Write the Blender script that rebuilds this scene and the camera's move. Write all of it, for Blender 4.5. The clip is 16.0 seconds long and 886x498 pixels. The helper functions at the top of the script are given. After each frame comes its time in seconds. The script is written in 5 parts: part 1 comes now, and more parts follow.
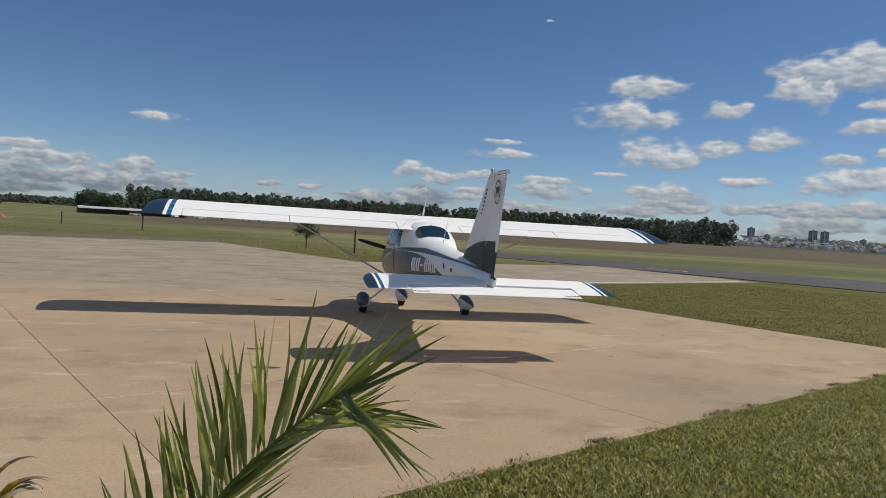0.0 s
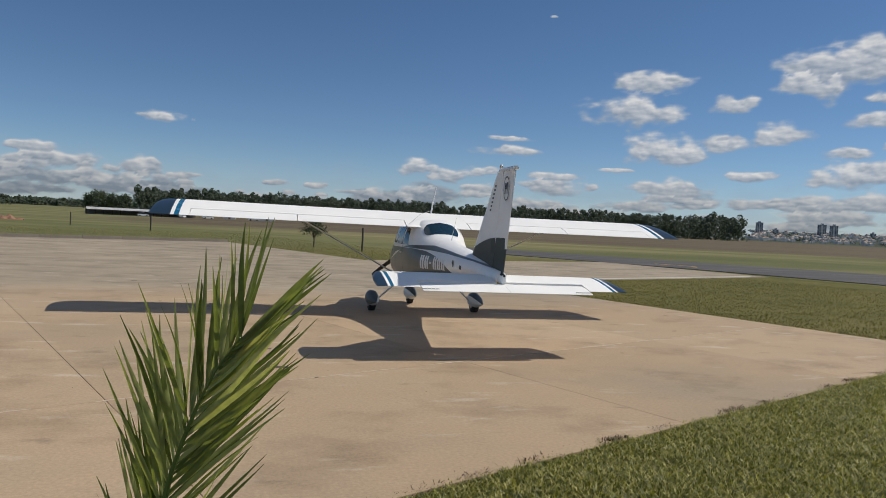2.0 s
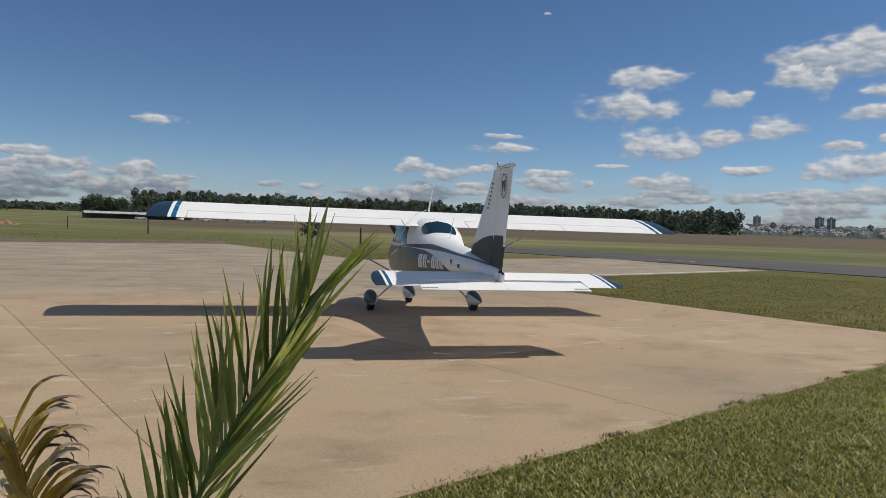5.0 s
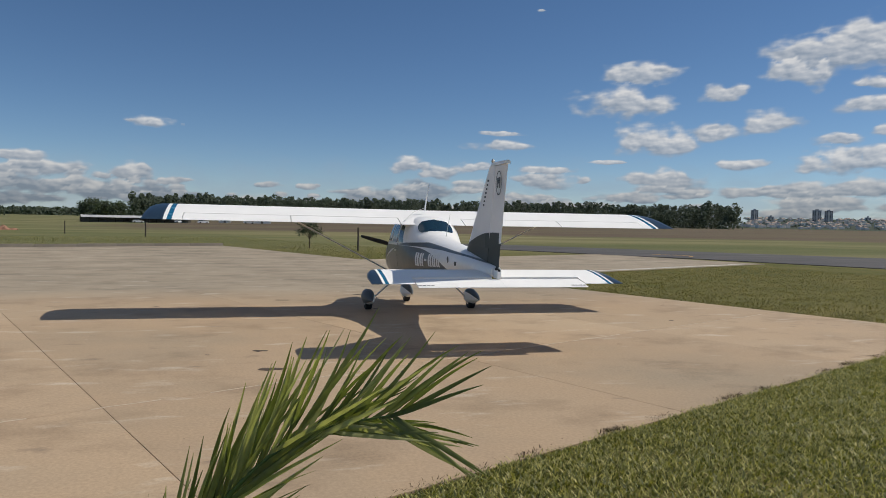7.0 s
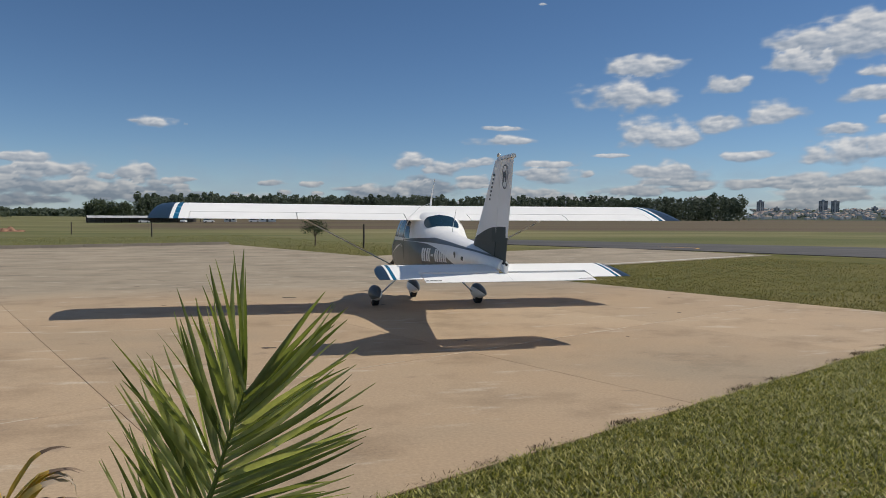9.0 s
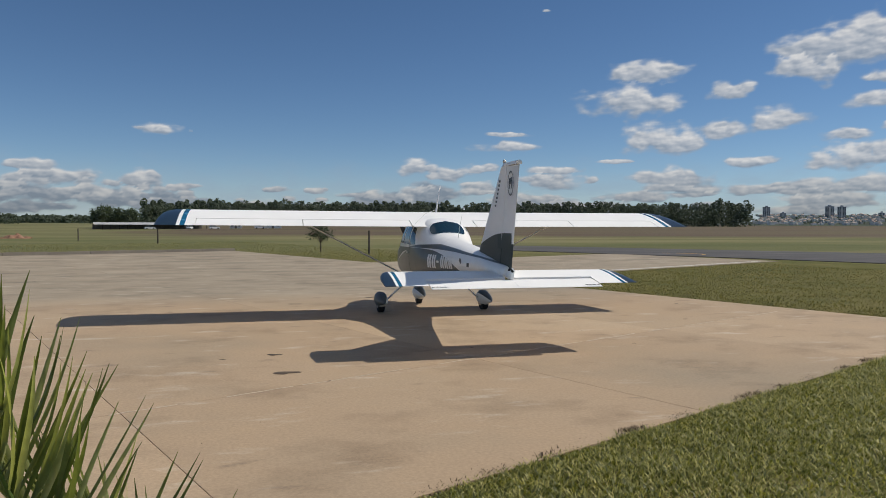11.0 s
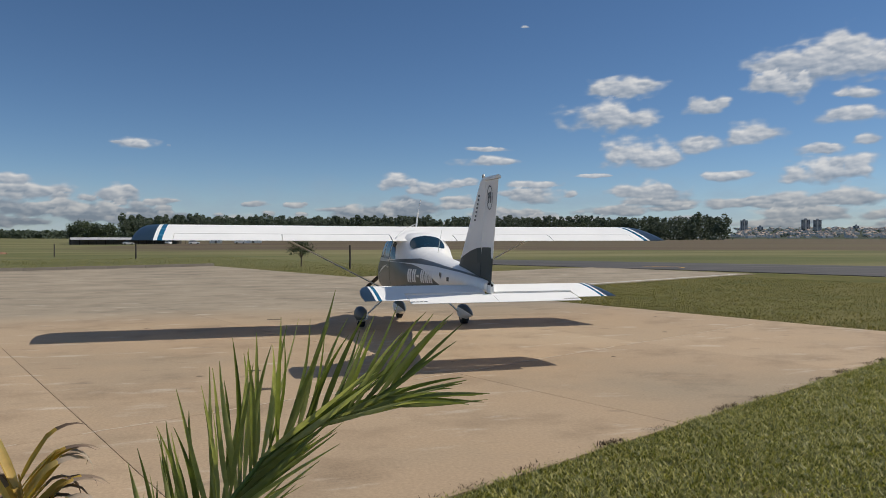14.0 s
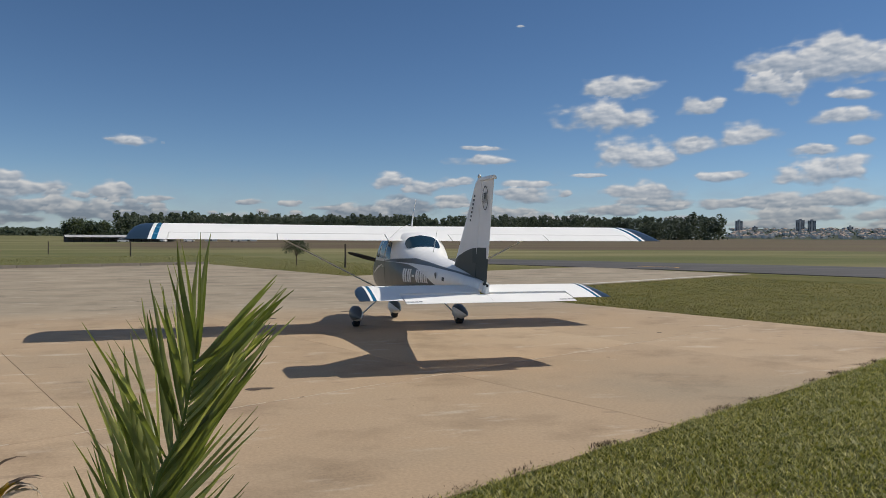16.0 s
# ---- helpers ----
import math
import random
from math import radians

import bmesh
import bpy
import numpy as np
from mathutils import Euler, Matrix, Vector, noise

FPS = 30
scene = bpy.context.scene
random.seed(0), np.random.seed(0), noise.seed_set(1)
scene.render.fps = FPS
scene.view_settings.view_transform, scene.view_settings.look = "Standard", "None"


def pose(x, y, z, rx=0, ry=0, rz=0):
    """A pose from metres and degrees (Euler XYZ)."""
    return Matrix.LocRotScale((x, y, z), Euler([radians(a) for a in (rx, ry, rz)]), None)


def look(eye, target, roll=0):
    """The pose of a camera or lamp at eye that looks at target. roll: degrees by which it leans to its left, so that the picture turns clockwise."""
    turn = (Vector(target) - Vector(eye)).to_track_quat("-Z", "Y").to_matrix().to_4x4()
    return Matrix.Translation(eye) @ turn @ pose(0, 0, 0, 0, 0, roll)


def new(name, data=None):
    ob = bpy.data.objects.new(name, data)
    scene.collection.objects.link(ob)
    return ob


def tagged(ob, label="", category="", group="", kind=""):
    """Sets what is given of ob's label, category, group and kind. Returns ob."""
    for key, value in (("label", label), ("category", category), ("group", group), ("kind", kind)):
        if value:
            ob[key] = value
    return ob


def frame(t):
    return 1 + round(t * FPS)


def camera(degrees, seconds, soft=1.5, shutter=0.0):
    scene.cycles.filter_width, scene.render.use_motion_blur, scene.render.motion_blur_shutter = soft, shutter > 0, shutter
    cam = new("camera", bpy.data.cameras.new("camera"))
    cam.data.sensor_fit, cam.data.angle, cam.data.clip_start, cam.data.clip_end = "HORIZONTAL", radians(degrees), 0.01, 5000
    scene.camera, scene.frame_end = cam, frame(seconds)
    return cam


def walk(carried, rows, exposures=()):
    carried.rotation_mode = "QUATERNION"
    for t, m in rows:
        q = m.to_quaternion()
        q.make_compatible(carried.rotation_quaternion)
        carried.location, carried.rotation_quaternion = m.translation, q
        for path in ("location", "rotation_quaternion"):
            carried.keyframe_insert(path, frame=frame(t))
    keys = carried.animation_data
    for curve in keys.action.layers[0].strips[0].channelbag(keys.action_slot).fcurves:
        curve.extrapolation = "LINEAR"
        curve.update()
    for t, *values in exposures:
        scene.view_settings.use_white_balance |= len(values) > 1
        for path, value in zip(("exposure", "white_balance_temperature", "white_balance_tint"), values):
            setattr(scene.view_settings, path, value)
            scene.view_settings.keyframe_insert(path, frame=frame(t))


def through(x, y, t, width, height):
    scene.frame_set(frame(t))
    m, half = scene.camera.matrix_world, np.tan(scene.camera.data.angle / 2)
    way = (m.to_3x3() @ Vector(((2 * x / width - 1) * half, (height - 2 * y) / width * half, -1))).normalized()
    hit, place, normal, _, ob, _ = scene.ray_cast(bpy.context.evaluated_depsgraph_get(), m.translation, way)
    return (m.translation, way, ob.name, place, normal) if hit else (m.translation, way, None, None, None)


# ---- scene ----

cam = camera(64.4, 16.0, soft=0.6)
walk(cam, [
    (0.0, look((-3.167, -13.577, 1.749), (2.054, 5.719, 1.122), 3.51)),
    (0.5, look((-3.174, -13.582, 1.756), (2.137, 5.687, 1.057), 3.26)),
    (1.0, look((-3.165, -13.559, 1.746), (2.073, 5.729, 1.010), 3.15)),
    (1.5, look((-3.153, -13.506, 1.736), (1.968, 5.813, 1.005), 3.07)),
    (2.0, look((-3.174, -13.502, 1.742), (1.854, 5.843, 1.035), 2.94)),
    (2.5, look((-3.176, -13.501, 1.745), (1.795, 5.859, 1.041), 2.77)),
    (3.0, look((-3.172, -13.484, 1.746), (1.802, 5.875, 1.040), 2.66)),
    (3.5, look((-3.175, -13.496, 1.748), (1.842, 5.851, 1.033), 2.60)),
    (4.0, look((-3.170, -13.487, 1.743), (1.921, 5.840, 1.013), 2.47)),
    (6.5, look((-3.167, -13.501, 1.736), (1.870, 5.839, 0.970), 1.42)),
    (7.0, look((-3.137, -13.494, 1.733), (1.985, 5.823, 0.949), 1.18)),
    (7.5, look((-3.134, -13.482, 1.731), (2.033, 5.822, 0.927), 0.93)),
    (8.0, look((-3.138, -13.494, 1.730), (1.996, 5.817, 0.885), 0.72)),
    (8.5, look((-3.111, -13.433, 1.718), (1.947, 5.896, 0.834), 0.52)),
    (9.0, look((-3.155, -13.481, 1.719), (1.823, 5.868, 0.816), 0.37)),
    (11.5, look((-3.163, -13.472, 1.729), (1.669, 5.924, 1.071), 0.26)),
    (12.0, look((-3.157, -13.473, 1.736), (1.751, 5.907, 1.145), 0.19)),
    (12.5, look((-3.148, -13.481, 1.738), (1.916, 5.860, 1.199), 0.18)),
    (13.0, look((-3.148, -13.480, 1.737), (2.082, 5.817, 1.224), 0.15)),
    (13.5, look((-3.141, -13.488, 1.738), (2.183, 5.786, 1.307), 0.09)),
    (14.0, look((-3.138, -13.487, 1.727), (2.204, 5.783, 1.402), 0.10)),
    (14.5, look((-3.144, -13.476, 1.729), (2.205, 5.793, 1.404), 0.23)),
    (15.0, look((-3.148, -13.477, 1.740), (2.220, 5.786, 1.404), 0.35)),
    (15.5, look((-3.153, -13.486, 1.746), (2.251, 5.767, 1.411), 0.35)),
    (16.0, look((-3.133, -13.481, 1.743), (2.331, 5.755, 1.388), 0.36)),
])

# ---- world and sun ----
SUN_DIR = Vector((0.906, -0.044, 1.0)).normalized()
world = bpy.data.worlds.new("sky")
scene.world = world
world.use_nodes = True
wt = world.node_tree
sky = wt.nodes.new("ShaderNodeTexSky")
sky.sky_type, sky.sun_disc = "NISHITA", False
sky.sun_elevation = math.asin(SUN_DIR.z)
sky.sun_rotation = math.atan2(SUN_DIR.x, SUN_DIR.y)
sky.air_density, sky.dust_density, sky.ozone_density, sky.altitude = 1.0, 0.15, 3.5, 2500
wt.nodes["Background"].inputs["Strength"].default_value = 0.070
rich = wt.nodes.new("ShaderNodeHueSaturation")
rich.inputs["Saturation"].default_value = 1.10
wt.links.new(sky.outputs[0], rich.inputs["Color"])
wt.links.new(rich.outputs[0], wt.nodes["Background"].inputs["Color"])
sun = new("sun", bpy.data.lights.new("sun", "SUN"))
sun.data.energy, sun.data.angle, sun.data.color = 3.5, radians(0.4), (1.0, 0.925, 0.81)
sun.matrix_world = look(SUN_DIR * 60, (0, 0, 0))
scene.view_settings.exposure = 0.12


# ---- materials ----
def material(name, colour, rough=0.6, metal=0.0, spec=0.5):
    """A principled material; returns the material, its nodes, its links and the shader."""
    m = bpy.data.materials.new(name)
    m.use_nodes = True
    b = m.node_tree.nodes["Principled BSDF"]
    b.inputs["Base Color"].default_value = (*colour, 1)
    b.inputs["Roughness"].default_value = rough
    b.inputs["Metallic"].default_value = metal
    b.inputs["Specular IOR Level"].default_value = spec
    return m, m.node_tree.nodes, m.node_tree.links, b


def noise_node(n, l, vec, scale, detail=4.0, rough=0.55):
    k = n.new("ShaderNodeTexNoise")
    k.inputs["Scale"].default_value, k.inputs["Detail"].default_value, k.inputs["Roughness"].default_value = scale, detail, rough
    if vec is not None:
        l.new(vec, k.inputs["Vector"])
    return k.outputs["Fac"]


def ramp(n, l, fac, stops):
    k = n.new("ShaderNodeValToRGB")
    e = k.color_ramp.elements
    while len(e) < len(stops):
        e.new(0.5)
    for el, (p, c) in zip(e, stops):
        el.position, el.color = p, (*c, 1) if len(c) == 3 else c
    l.new(fac, k.inputs["Fac"])
    return k.outputs["Color"]


def mix(n, l, a, b, fac, mode="MIX"):
    k = n.new("ShaderNodeMix")
    k.data_type, k.blend_type = "RGBA", mode
    for sock, v in ((k.inputs[0], fac), (k.inputs[6], a), (k.inputs[7], b)):
        if isinstance(v, (int, float)):
            sock.default_value = v
        elif isinstance(v, tuple):
            sock.default_value = (*v, 1)
        else:
            l.new(v, sock)
    return k.outputs[2]


def math_node(n, l, op, a, b=None, clamp=False):
    k = n.new("ShaderNodeMath")
    k.operation, k.use_clamp = op, clamp
    for i, v in enumerate((a, b)):
        if v is None:
            continue
        if isinstance(v, (int, float)):
            k.inputs[i].default_value = v
        else:
            l.new(v, k.inputs[i])
    return k.outputs[0]


def bump(n, l, b, height, strength=0.3, dist=0.01):
    k = n.new("ShaderNodeBump")
    k.inputs["Strength"].default_value, k.inputs["Distance"].default_value = strength, dist
    l.new(height, k.inputs["Height"])
    l.new(k.outputs[0], b.inputs["Normal"])


def world_pos(n, l, sx=1.0, sy=1.0, sz=1.0, turn=0.0):
    g = n.new("ShaderNodeNewGeometry")
    k = n.new("ShaderNodeMapping")
    k.inputs["Scale"].default_value = (sx, sy, sz)
    k.inputs["Rotation"].default_value = (0, 0, radians(turn))
    l.new(g.outputs["Position"], k.inputs["Vector"])
    return k.outputs[0]


def object_pos(n):
    return n.new("ShaderNodeTexCoord").outputs["Object"]


def plain(name, colour, rough=0.5, metal=0.0, scale=9.0, vary=0.12, relief=0.0):
    """A paint or plastic with soft uneven tone at two scales."""
    m, n, l, b = material(name, colour, rough, metal)
    o = object_pos(n)
    f = noise_node(n, l, o, scale, 5)
    g = noise_node(n, l, o, scale * 11, 3)
    lo = tuple(c * (1 - vary) for c in colour)
    hi = tuple(min(1, c * (1 + vary)) for c in colour)
    c = ramp(n, l, f, [(0.3, lo), (0.7, hi)])
    c = mix(n, l, c, tuple(c * (1 - vary) for c in colour), math_node(n, l, "MULTIPLY", g, 0.35))
    l.new(c, b.inputs["Base Color"])
    r = n.new("ShaderNodeMapRange")
    r.inputs[3].default_value, r.inputs[4].default_value = max(0.03, rough - 0.08), min(1, rough + 0.1)
    l.new(f, r.inputs[0])
    l.new(r.outputs[0], b.inputs["Roughness"])
    if relief:
        bump(n, l, b, g, 0.4, relief)
    return m


def concrete_material():
    m, n, l, b = material("worn_concrete", (0.4, 0.33, 0.25), 0.85, 0, 0.3)
    p = world_pos(n, l)
    big = noise_node(n, l, world_pos(n, l, 0.7, 1.0, 1, -25), 0.17, 5, 0.6)
    tone = ramp(n, l, big, [(0.34, (0.345, 0.275, 0.192)), (0.5, (0.425, 0.313, 0.205)), (0.66, (0.435, 0.332, 0.224))])
    # the far part of the apron was poured in a greyer mix
    sep = n.new("ShaderNodeSeparateXYZ")
    l.new(p, sep.inputs[0])
    wob = math_node(n, l, "MULTIPLY", big, 5.0)
    far = n.new("ShaderNodeMapRange")
    far.inputs[1].default_value, far.inputs[2].default_value = 4.0, 6.5
    l.new(math_node(n, l, "ADD", sep.outputs[1], wob), far.inputs[0])
    tone = mix(n, l, tone, ramp(n, l, noise_node(n, l, world_pos(n, l, 0.8, 1.7, 1, 10), 0.42, 6, 0.65), [(0.34, (0.22, 0.192, 0.147)), (0.5, (0.312, 0.268, 0.203)), (0.66, (0.375, 0.318, 0.24))]), math_node(n, l, "MULTIPLY", far.outputs[0], 0.85))
    mid = noise_node(n, l, world_pos(n, l, 0.9, 1.1, 1, -10), 0.75, 6, 0.65)
    tone = mix(n, l, tone, ramp(n, l, mid, [(0.32, (0.70, 0.69, 0.68)), (0.48, (1, 1, 1)), (0.72, (1.06, 1.05, 1.03))]), 0.85, "MULTIPLY")
    streak = noise_node(n, l, world_pos(n, l, 0.6, 1.9, 1, 4), 1.5, 5, 0.6)
    tone = mix(n, l, tone, (0.60, 0.53, 0.43), math_node(n, l, "MULTIPLY", ramp(n, l, streak, [(0.59, (0, 0, 0)), (0.70, (1, 1, 1))]), 0.5))
    stain = noise_node(n, l, world_pos(n, l, 0.7, 1.5, 1, 8), 2.1, 4, 0.55)
    tone = mix(n, l, tone, (0.17, 0.13, 0.10), math_node(n, l, "MULTIPLY", ramp(n, l, stain, [(0.64, (0, 0, 0)), (0.73, (1, 1, 1))]), 0.5))
    fine = noise_node(n, l, p, 34, 5, 0.7)
    tone = mix(n, l, tone, ramp(n, l, fine, [(0.3, (0.74, 0.74, 0.74)), (0.7, (1.12, 1.12, 1.12))]), 0.75, "MULTIPLY")
    oi = n.new("ShaderNodeObjectInfo")
    r = n.new("ShaderNodeMapRange")
    r.inputs[3].default_value, r.inputs[4].default_value = 0.93, 1.05
    l.new(oi.outputs["Random"], r.inputs[0])
    tone = mix(n, l, tone, r.outputs[0], 1.0, "MULTIPLY")
    l.new(tone, b.inputs["Base Color"])
    bump(n, l, b, fine, 0.35, 0.004)
    return m


def grass_ground_material():
    """Lawn near the apron, rough pasture and bare ploughed earth farther off."""
    m, n, l, b = material("grass_and_earth", (0.1, 0.13, 0.04), 0.95, 0, 0.15)
    p = world_pos(n, l)
    a = noise_node(n, l, p, 0.35, 6, 0.62)
    f = noise_node(n, l, p, 14, 6, 0.7)
    lawn = ramp(n, l, a, [(0.3, (0.08, 0.088, 0.024)), (0.5, (0.12, 0.115, 0.036)), (0.7, (0.175, 0.15, 0.055))])
    lawn = mix(n, l, lawn, ramp(n, l, f, [(0.3, (0.55, 0.6, 0.5)), (0.65, (1.25, 1.2, 1.1))]), 0.8, "MULTIPLY")
    far_noise = noise_node(n, l, world_pos(n, l, 0.3, 1, 1, -20), 0.05, 6, 0.65)
    pasture = ramp(n, l, far_noise, [(0.32, (0.095, 0.105, 0.042)), (0.46, (0.13, 0.135, 0.055)), (0.56, (0.19, 0.175, 0.085)), (0.7, (0.27, 0.235, 0.13))])
    earth_noise = noise_node(n, l, world_pos(n, l, 0.12, 1, 1, -12), 0.03, 5, 0.6)
    earth = ramp(n, l, earth_noise, [(0.3, (0.10, 0.07, 0.048)), (0.5, (0.125, 0.098, 0.066)), (0.62, (0.13, 0.12, 0.06)), (0.8, (0.2, 0.155, 0.095))])
    att = n.new("ShaderNodeAttribute")
    att.attribute_name = "cover"
    s = n.new("ShaderNodeSeparateXYZ")
    l.new(att.outputs["Vector"], s.inputs[0])
    wob = math_node(n, l, "MULTIPLY", noise_node(n, l, world_pos(n, l, 0.3, 1, 1, -15), 0.06, 4), 0.8)
    e = math_node(n, l, "ADD", s.outputs[1], wob)
    c = mix(n, l, lawn, pasture, s.outputs[0])
    c = mix(n, l, c, earth, ramp(n, l, e, [(0.82, (0, 0, 0)), (0.98, (1, 1, 1))]))
    l.new(c, b.inputs["Base Color"])
    bump(n, l, b, f, 0.7, 0.03)
    return m


def asphalt_material():
    m, n, l, b = material("asphalt", (0.07, 0.07, 0.072), 0.9, 0, 0.3)
    p = world_pos(n, l)
    a = noise_node(n, l, world_pos(n, l, 0.3, 1.2, 1, 40), 0.5, 6, 0.65)
    f = noise_node(n, l, p, 30, 5)
    c = ramp(n, l, a, [(0.3, (0.06, 0.06, 0.062)), (0.55, (0.095, 0.09, 0.09)), (0.75, (0.15, 0.14, 0.13))])
    c = mix(n, l, c, ramp(n, l, f, [(0.3, (0.75, 0.75, 0.75)), (0.7, (1.1, 1.1, 1.1))]), 0.7, "MULTIPLY")
    l.new(c, b.inputs["Base Color"])
    bump(n, l, b, f, 0.5, 0.006)
    return m


def leaf_material(name, lo, mid, hi, rough=0.45, through=0.35):
    m, n, l, b = material(name, mid, rough)
    o = n.new("ShaderNodeObjectInfo")
    g = n.new("ShaderNodeNewGeometry")
    rnd = math_node(n, l, "FRACT", math_node(n, l, "ADD", o.outputs["Random"], g.outputs["Random Per Island"]))
    c = ramp(n, l, rnd, [(0.05, lo), (0.5, mid), (0.95, hi)])
    f = noise_node(n, l, object_pos(n), 30, 4)
    c = mix(n, l, c, ramp(n, l, f, [(0.3, (0.7, 0.7, 0.7)), (0.7, (1.15, 1.15, 1.15))]), 0.7, "MULTIPLY")
    l.new(c, b.inputs["Base Color"])
    t = n.new("ShaderNodeBsdfTranslucent")
    l.new(mix(n, l, c, (1.2, 1.25, 0.55), 1.0, "MULTIPLY"), t.inputs["Color"])
    s = n.new("ShaderNodeMixShader")
    s.inputs[0].default_value = through
    l.new(b.outputs[0], s.inputs[1])
    l.new(t.outputs[0], s.inputs[2])
    l.new(s.outputs[0], n["Material Output"].inputs["Surface"])
    return m


def livery_material():
    """White gloss paint with a dark blue-grey flank whose edge sweeps down towards the tail, and a thin dark arc above it."""
    m, n, l, b = material("livery_paint", (0.8, 0.8, 0.8), 0.34, 0, 0.35)
    b.inputs["Coat Weight"].default_value = 0.15
    b.inputs["Coat Roughness"].default_value = 0.06
    s = n.new("ShaderNodeSeparateXYZ")
    l.new(object_pos(n), s.inputs[0])
    yy = n.new("ShaderNodeMapRange")
    yy.inputs[1].default_value, yy.inputs[2].default_value = -4.6, 2.2
    l.new(s.outputs[1], yy.inputs[0])

    def edge(stops):
        return math_node(n, l, "MULTIPLY", ramp(n, l, yy.outputs[0], [((y + 4.6) / 6.8, (z / 2, z / 2, z / 2)) for y, z in stops]), 2.0)

    def below(stops, soft=0.008):
        d = math_node(n, l, "SUBTRACT", edge(stops), s.outputs[2])
        return math_node(n, l, "MULTIPLY", d, 1 / soft, clamp=True)

    flank = below([(-4.6, 0.3), (-3.1, 0.93), (-2.6, 1.10), (-2.1, 1.205), (-1.6, 1.26), (-1.0, 1.285), (0.9, 1.26), (2.2, 1.16)])
    under = below([(-4.6, 0.2), (-2.0, 0.70), (2.2, 0.70)])
    arc_hi = below([(-4.6, 1.16), (-3.6, 1.245), (-2.6, 1.315), (-1.7, 1.37), (-1.0, 1.34), (-0.4, 1.29), (2.2, 0.6)])
    arc_lo = below([(-4.6, 1.145), (-3.6, 1.225), (-2.6, 1.27), (-1.7, 1.285), (-1.0, 1.285), (-0.4, 1.29), (2.2, 0.6)])
    arc = math_node(n, l, "SUBTRACT", arc_hi, arc_lo, True)
    dark = math_node(n, l, "MAXIMUM", math_node(n, l, "SUBTRACT", flank, under, True), arc)
    grime = noise_node(n, l, object_pos(n), 6, 6)
    white = ramp(n, l, grime, [(0.3, (0.82, 0.82, 0.81)), (0.7, (0.89, 0.89, 0.88))])
    blue = ramp(n, l, grime, [(0.3, (0.095, 0.108, 0.108)), (0.7, (0.115, 0.13, 0.13))])
    l.new(mix(n, l, white, blue, dark), b.inputs["Base Color"])
    return m


def pant_material(flip):
    """Wheel fairing paint: dark upper rear, white below a slanted line."""
    m, n, l, b = material("fairing_paint", (0.8, 0.8, 0.8), 0.4, 0, 0.2)
    s = n.new("ShaderNodeSeparateXYZ")
    l.new(object_pos(n), s.inputs[0])
    d = math_node(n, l, "ADD", math_node(n, l, "SUBTRACT", s.outputs[2], 0.20), math_node(n, l, "MULTIPLY", s.outputs[0], 1.1 * flip))
    k = math_node(n, l, "MULTIPLY", d, 150.0, True)
    l.new(mix(n, l, (0.80, 0.80, 0.79), (0.10, 0.11, 0.11), k), b.inputs["Base Color"])
    return m


CONCRETE = concrete_material()
GROUND = grass_ground_material()
ASPHALT = asphalt_material()
KERB = plain("kerb_concrete", (0.25, 0.22, 0.18), 0.9, 0, 1.5, 0.2, 0.004)
JOINT = plain("joint_filler", (0.06, 0.05, 0.04), 0.95, 0, 3, 0.2)
MORTAR = plain("joint_mortar", (0.50, 0.41, 0.31), 0.95, 0, 3, 0.2)
LINE_WHITE = plain("worn_white_line", (0.62, 0.6, 0.56), 0.8, 0, 1.2, 0.2)
LINE_YELLOW = plain("worn_yellow_line", (0.62, 0.36, 0.06), 0.8, 0, 1.2, 0.2)
WHITE = plain("white_gloss_paint", (0.84, 0.84, 0.83), 0.42, 0, 2.5, 0.03)
NAVY = plain("navy_gloss_paint", (0.018, 0.035, 0.055), 0.3, 0, 4, 0.15)
TEAL = plain("blue_stripe_paint", (0.015, 0.13, 0.24), 0.25, 0, 4, 0.1)
SLATE = plain("slate_gloss_paint", (0.065, 0.08, 0.082), 0.35, 0, 4, 0.12)
for gloss in (WHITE, SLATE):
    gloss.node_tree.nodes["Principled BSDF"].inputs["Specular IOR Level"].default_value = 0.06
LIVERY = livery_material()
BLACK = plain("black_rubber", (0.018, 0.018, 0.018), 0.8, 0, 20, 0.2, 0.001)
STEEL = plain("brushed_steel", (0.5, 0.5, 0.5), 0.35, 1.0, 12, 0.1)
STRUT = plain("strut_paint", (0.62, 0.62, 0.6), 0.4, 0, 6, 0.08)
PROP = plain("dark_prop_composite", (0.03, 0.03, 0.03), 0.4, 0, 10, 0.2)
BARS = plain("white_decal", (0.78, 0.78, 0.78), 0.4, 0, 8, 0.04)
INK = plain("dark_decal", (0.03, 0.035, 0.04), 0.4, 0, 8, 0.1)
GLASS, gn, gl, gb = material("tinted_window", (0.012, 0.035, 0.055), 0.05, 0, 0.7)
PALM = leaf_material("palm_leaf", (0.12, 0.15, 0.042), (0.24, 0.265, 0.098), (0.48, 0.48, 0.24), 0.3, 0.5)
RACHIS = plain("palm_rib", (0.11, 0.17, 0.04), 0.45, 0, 12, 0.25)
DRY = leaf_material("dry_palm_leaf", (0.46, 0.31, 0.07), (0.70, 0.46, 0.10), (0.80, 0.61, 0.25), 0.6, 0.4)
BROWN = leaf_material("withered_leaf_tip", (0.12, 0.08, 0.06), (0.30, 0.22, 0.17), (0.52, 0.43, 0.35), 0.85, 0.3)
BARK = plain("palm_bark", (0.16, 0.12, 0.08), 0.9, 0, 8, 0.35, 0.01)
